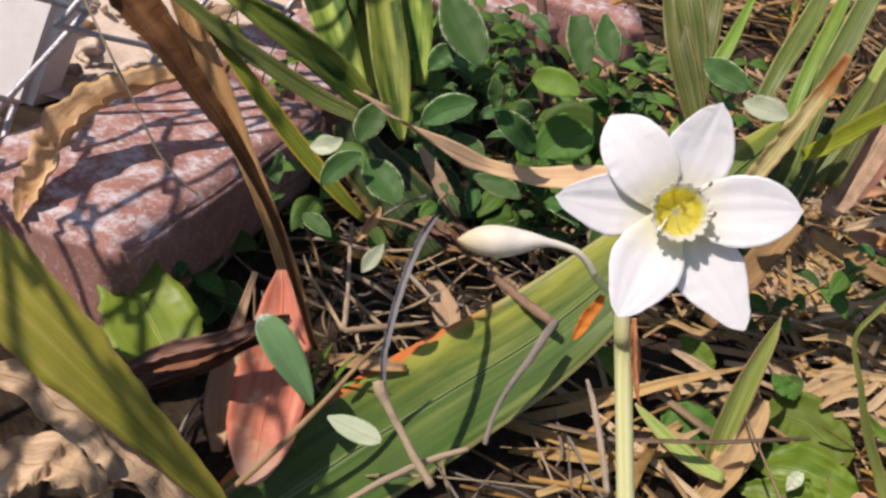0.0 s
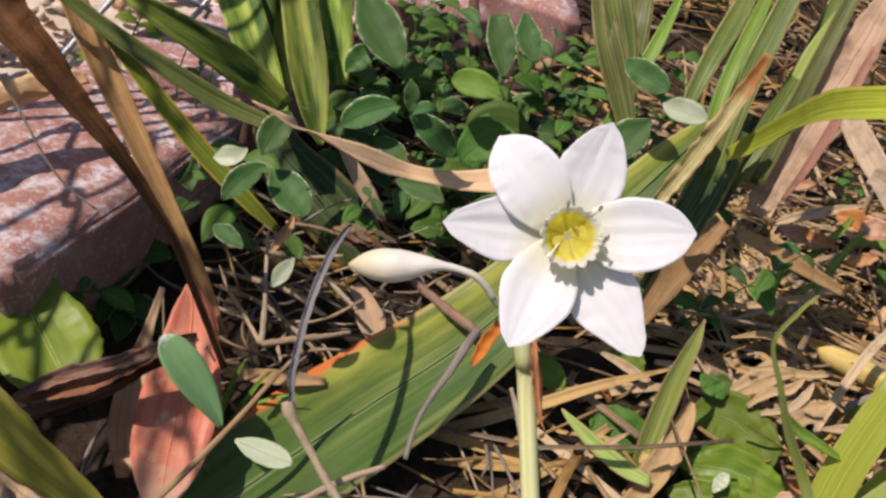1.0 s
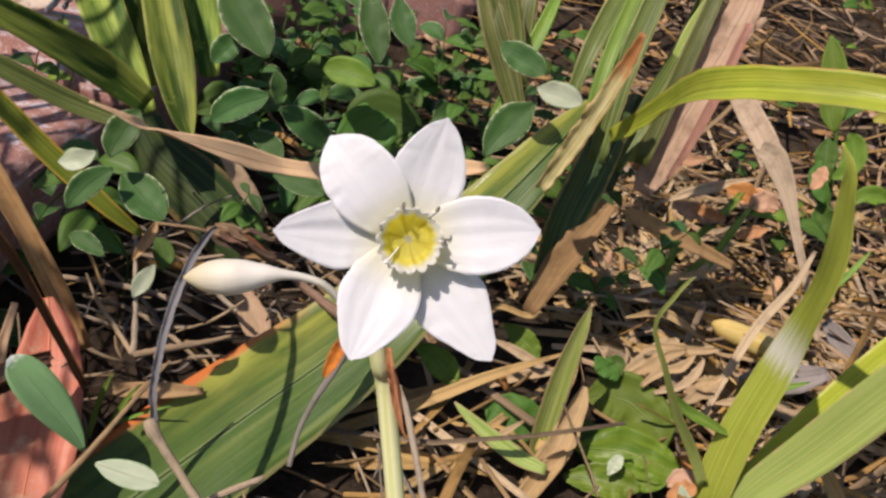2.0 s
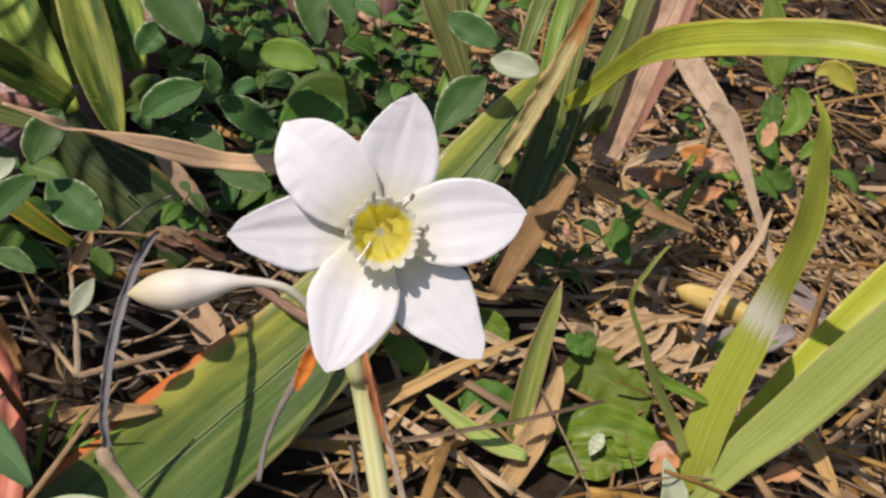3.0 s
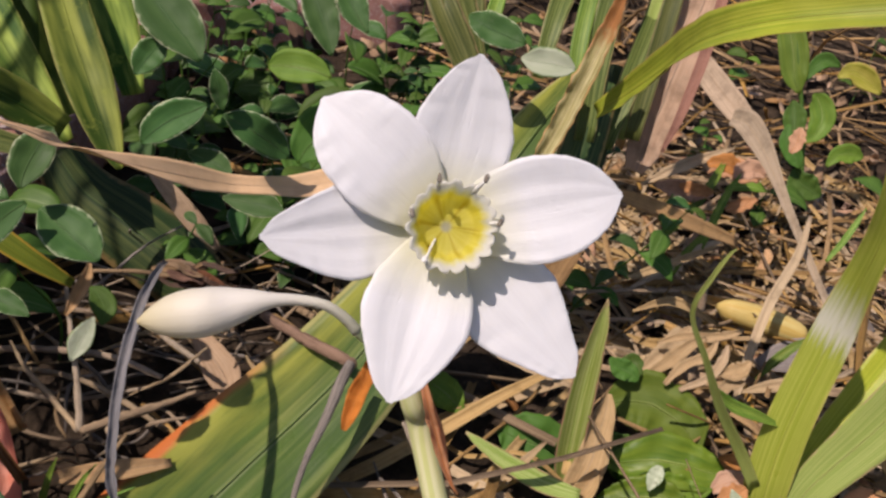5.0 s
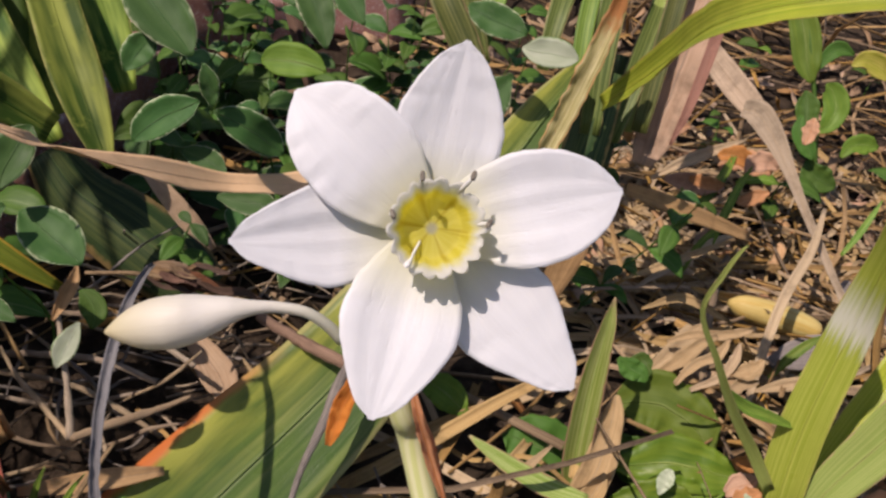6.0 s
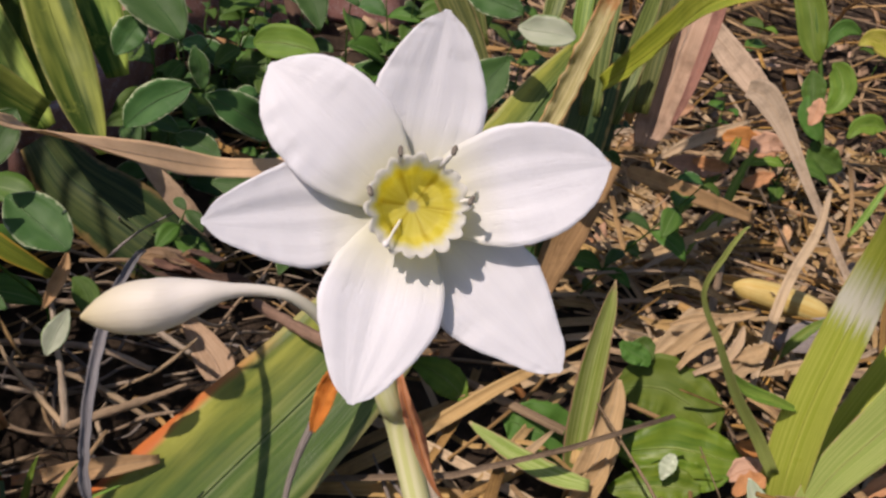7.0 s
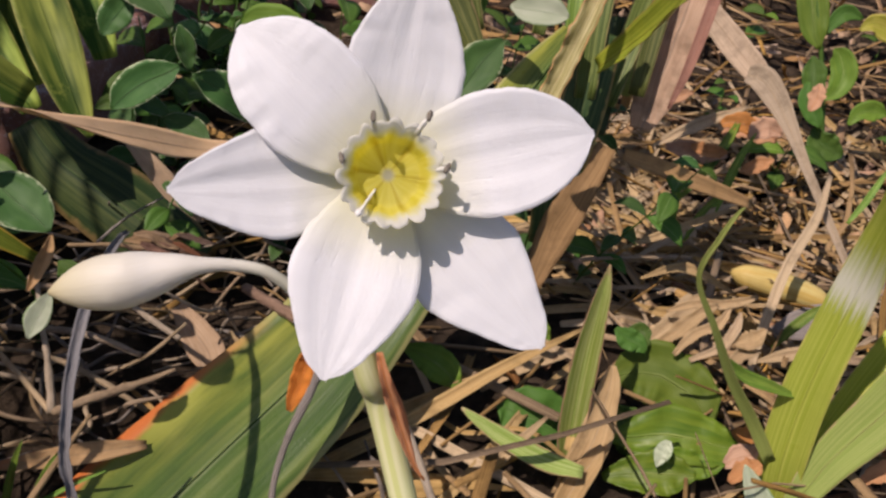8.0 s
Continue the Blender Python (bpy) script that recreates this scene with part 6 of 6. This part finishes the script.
# pale ground beyond the bricks
verts, faces = [], []
for j in range(25):
    for i in range(25):
        x, y = -1.6 + 1.37 * i / 24, 0.42 + 1.1 * j / 24
        if i == 0 or j == 24:
            x, y = x + 0.3 * noise.noise(Vector((j * 0.5, i * 0.5, 3))), y + 0.3 * noise.noise(Vector((i * 0.5, j * 0.5, 7)))
        if i == 24:
            x += 0.05 * noise.noise(Vector((j * 0.6, 2, 0)))
        verts.append((x, y, ground_height(x, y) + 0.008 + 0.006 * noise.noise(Vector((x * 40, y * 40, 0)))))
for j in range(24):
    for i in range(24):
        a = j * 25 + i
        x, y = verts[a][:2]
        if ((x + 0.62) / 0.78) ** 2 + ((y - 0.80) / 0.62) ** 2 < 1 + 0.35 * noise.noise(Vector((x * 5, y * 5, 4))):
            faces.append((a, a + 1, a + 26, a + 25))
tagged(mesh_object("pavement", verts, faces, CONCRETE, origin=(-1, 1, 0)), "pale crumbling concrete ground beyond the bricks", "pavement", kind="structure")

# ---- litter ----


LEAF_LINE = (Vector((0.004, 0.309, 0)), Vector((-0.102, 0.223, 0)), Vector((-0.167, 0.160, 0)), Vector((-0.189, 0.136, 0)))


def gap_to_line(p, a, b):
    """How far p lies from the line between a and b."""
    s = max(0.0, min(1.0, (p - a).dot(b - a) / (b - a).length_squared))
    return (p - a.lerp(b, s)).length


def scatter(name, count, lengths, widths, area, lift, material, label, seed, curl=0.2, rows=4, cols=2, tilt=0.25, fat=False, heap=0.0, dense=False, rubble=False):
    """Loose dry bits lying over one another on the soil, as one object."""
    rng = random.Random(seed)
    verts, faces, uvs = [], [], []
    x0, x1, y0, y1 = area
    for k in range(count):
        x, y = rng.uniform(x0, x1), rng.uniform(y0, y1)
        if not rubble and x < -0.235 + 0.25 * (y - 0.19) and 0.17 < y < 0.85:
            continue
        if not dense and x < -0.03 and y < 0.37 and rng.random() < 0.955:
            continue
        if -0.16 < x < 0.09 and 0.36 < y < 0.72 and rng.random() < 0.6:
            continue
        if 0.050 < x < 0.140 and 0.205 < y < 0.290:
            continue
        if -0.02 < x < 0.12 and 0.20 < y < 0.38 and rng.random() < 0.75:
            continue
        if y > 0.6 and rng.random() < ((x - 0.4) ** 2 + (y - 0.7) ** 2) * 0.55:
            continue
        if x > 0.5 and rng.random() < (x - 0.5) * 1.2:
            continue
        if dense and any(gap_to_line(Vector((x, y, 0)), a, b) < 0.036 for a, b in zip(LEAF_LINE, LEAF_LINE[1:])):
            continue
        long, wide = rng.uniform(*lengths), rng.uniform(*widths)
        if rng.random() < 0.25:
            long *= 1.7
        a = rng.gauss(0.35, 0.8) + (math.pi if rng.random() < 0.5 else 0)
        way = Vector((math.cos(a), math.sin(a), rng.gauss(0, tilt))).normalized()
        z = ground_height(x, y) + rng.uniform(*lift) + heap * rng.random() ** 2 + abs(way.z) * long * 0.5
        mid = Vector((x, y, z))
        bend = Vector((rng.gauss(0, 1), rng.gauss(0, 1), rng.gauss(0, 0.5))) * long * curl * 0.3
        ends = (0.85, rng.uniform(0.6, 1.0)) if lengths[1] > 0.07 else (0.5, rng.uniform(0.05, 0.7))
        spine = [(*(mid - way * long / 2), wide * ends[0]), (*(mid + bend), wide), (*(mid + way * long / 2), wide * ends[1])]
        face = Vector((rng.gauss(0, 0.5), rng.gauss(-0.3, 0.5), 1)).normalized()
        if fat:
            v, f, u = tube_shape(spine, sides=5, rows=rows, knobs=0.2, seed=k)
        else:
            v, f, u = blade_shape(spine, fold=rng.uniform(-0.5, 0.9), wave=0.5, face=face, cols=cols, rows=rows, thick=0.0003, seed=k, notch=0.2)
        b = len(verts)
        verts += v
        uvs += u
        faces += [tuple(b + q for q in p) for p in f]
    ob = mesh_object(name, verts, faces, material, None, label, uvs, origin=(0.2, 0.4, 0))
    return tagged(ob, label, "litter", kind="stuff")


NEAR = (-0.26, 0.50, 0.10, 0.62)
scatter("straw_litter", 900, (0.04, 0.15), (0.0013, 0.0058), NEAR, (0.001, 0.008), LITTER, "matted pale straw and dry grass", 11, heap=0.008, tilt=0.14)
scatter("leaf_litter", 300, (0.009, 0.026), (0.004, 0.010), NEAR, (0.001, 0.008), CHIP, "broken orange-brown leaf bits", 12, curl=0.6, rows=4, cols=4, tilt=0.35)
scatter("twig_litter", 340, (0.03, 0.11), (0.0010, 0.0028), NEAR, (0.002, 0.012), LITTER, "thin dry twigs and stalks", 13, fat=True, heap=0.014, tilt=0.14)
FARTHER = (-0.20, 1.6, 0.62, 2.2)
scatter("far_litter", 3000, (0.012, 0.040), (0.004, 0.013), FARTHER, (0.001, 0.012), FARCHIP, "orange-brown litter farther off", 14, curl=0.5, rows=3, cols=2, tilt=0.35)
scatter("far_straw", 3000, (0.05, 0.18), (0.0018, 0.0055), FARTHER, (0.002, 0.02), LITTER, "pale straw farther off", 15, rows=3)
SIDE = (0.50, 1.3, 0.20, 0.62)
scatter("side_litter", 900, (0.03, 0.09), (0.003, 0.010), SIDE, (0.001, 0.012), LITTER, "dry straw and leaves beside the bed", 16, rows=3)
tangle_rng = random.Random(17)
for k in range(230):
    x, y = tangle_rng.uniform(-0.25, -0.02), tangle_rng.uniform(0.14, 0.40)
    if x < -0.235 + 0.25 * (y - 0.19) or any(gap_to_line(Vector((x, y, 0)), a, b) < 0.038 for a, b in zip(LEAF_LINE, LEAF_LINE[1:])):
        continue
    long, a = tangle_rng.uniform(0.025, 0.085), tangle_rng.gauss(0.2, 1.2)
    way = Vector((math.cos(a), math.sin(a), tangle_rng.gauss(0.0, 0.42)))
    mid = Vector((x, y, ground_height(x, y) + 0.003 + 0.012 * tangle_rng.random() + abs(way.z) * long * 0.45))
    pts = []
    for f in (-0.5, -0.2, 0.15, 0.5):
        p = mid + way * long * f + Vector((tangle_rng.gauss(0, 1), tangle_rng.gauss(0, 1), tangle_rng.gauss(0, 0.5))) * 0.05 * long
        pts.append((*p, tangle_rng.uniform(0.0008, 0.0021) * (1.0 if abs(f) < 0.4 else 0.6)))
    tube("twig", pts, (BARK, TWIG, WARMTWIG)[k % 3], None, "thin brittle pale twig on the litter", "twig", "twigs", sides=6, rows=10, knobs=0.3, seed=k)
scatter("pale_crumbs", 260, (0.006, 0.018), (0.004, 0.010), (0.09, 0.52, 0.30, 0.66), (0.004, 0.014), FARCHIP, "small pale crumbs of dry leaf", 18, curl=0.6, rows=3, cols=2, tilt=0.4)
scatter("rubble", 900, (0.005, 0.018), (0.004, 0.012), (-0.75, -0.24, 0.44, 0.95), (0.008, 0.014), CONCRETE, "crumbled pale concrete and grit", 19, fat=True, rows=5, tilt=0.5, dense=True, rubble=True)
scatter("rubble_leaves", 230, (0.010, 0.030), (0.006, 0.014), (-0.75, -0.24, 0.44, 0.95), (0.012, 0.018), FARCHIP, "orange-tan leaf bits on the crumbled concrete", 20, curl=0.6, rows=3, tilt=0.3, dense=True, rubble=True)
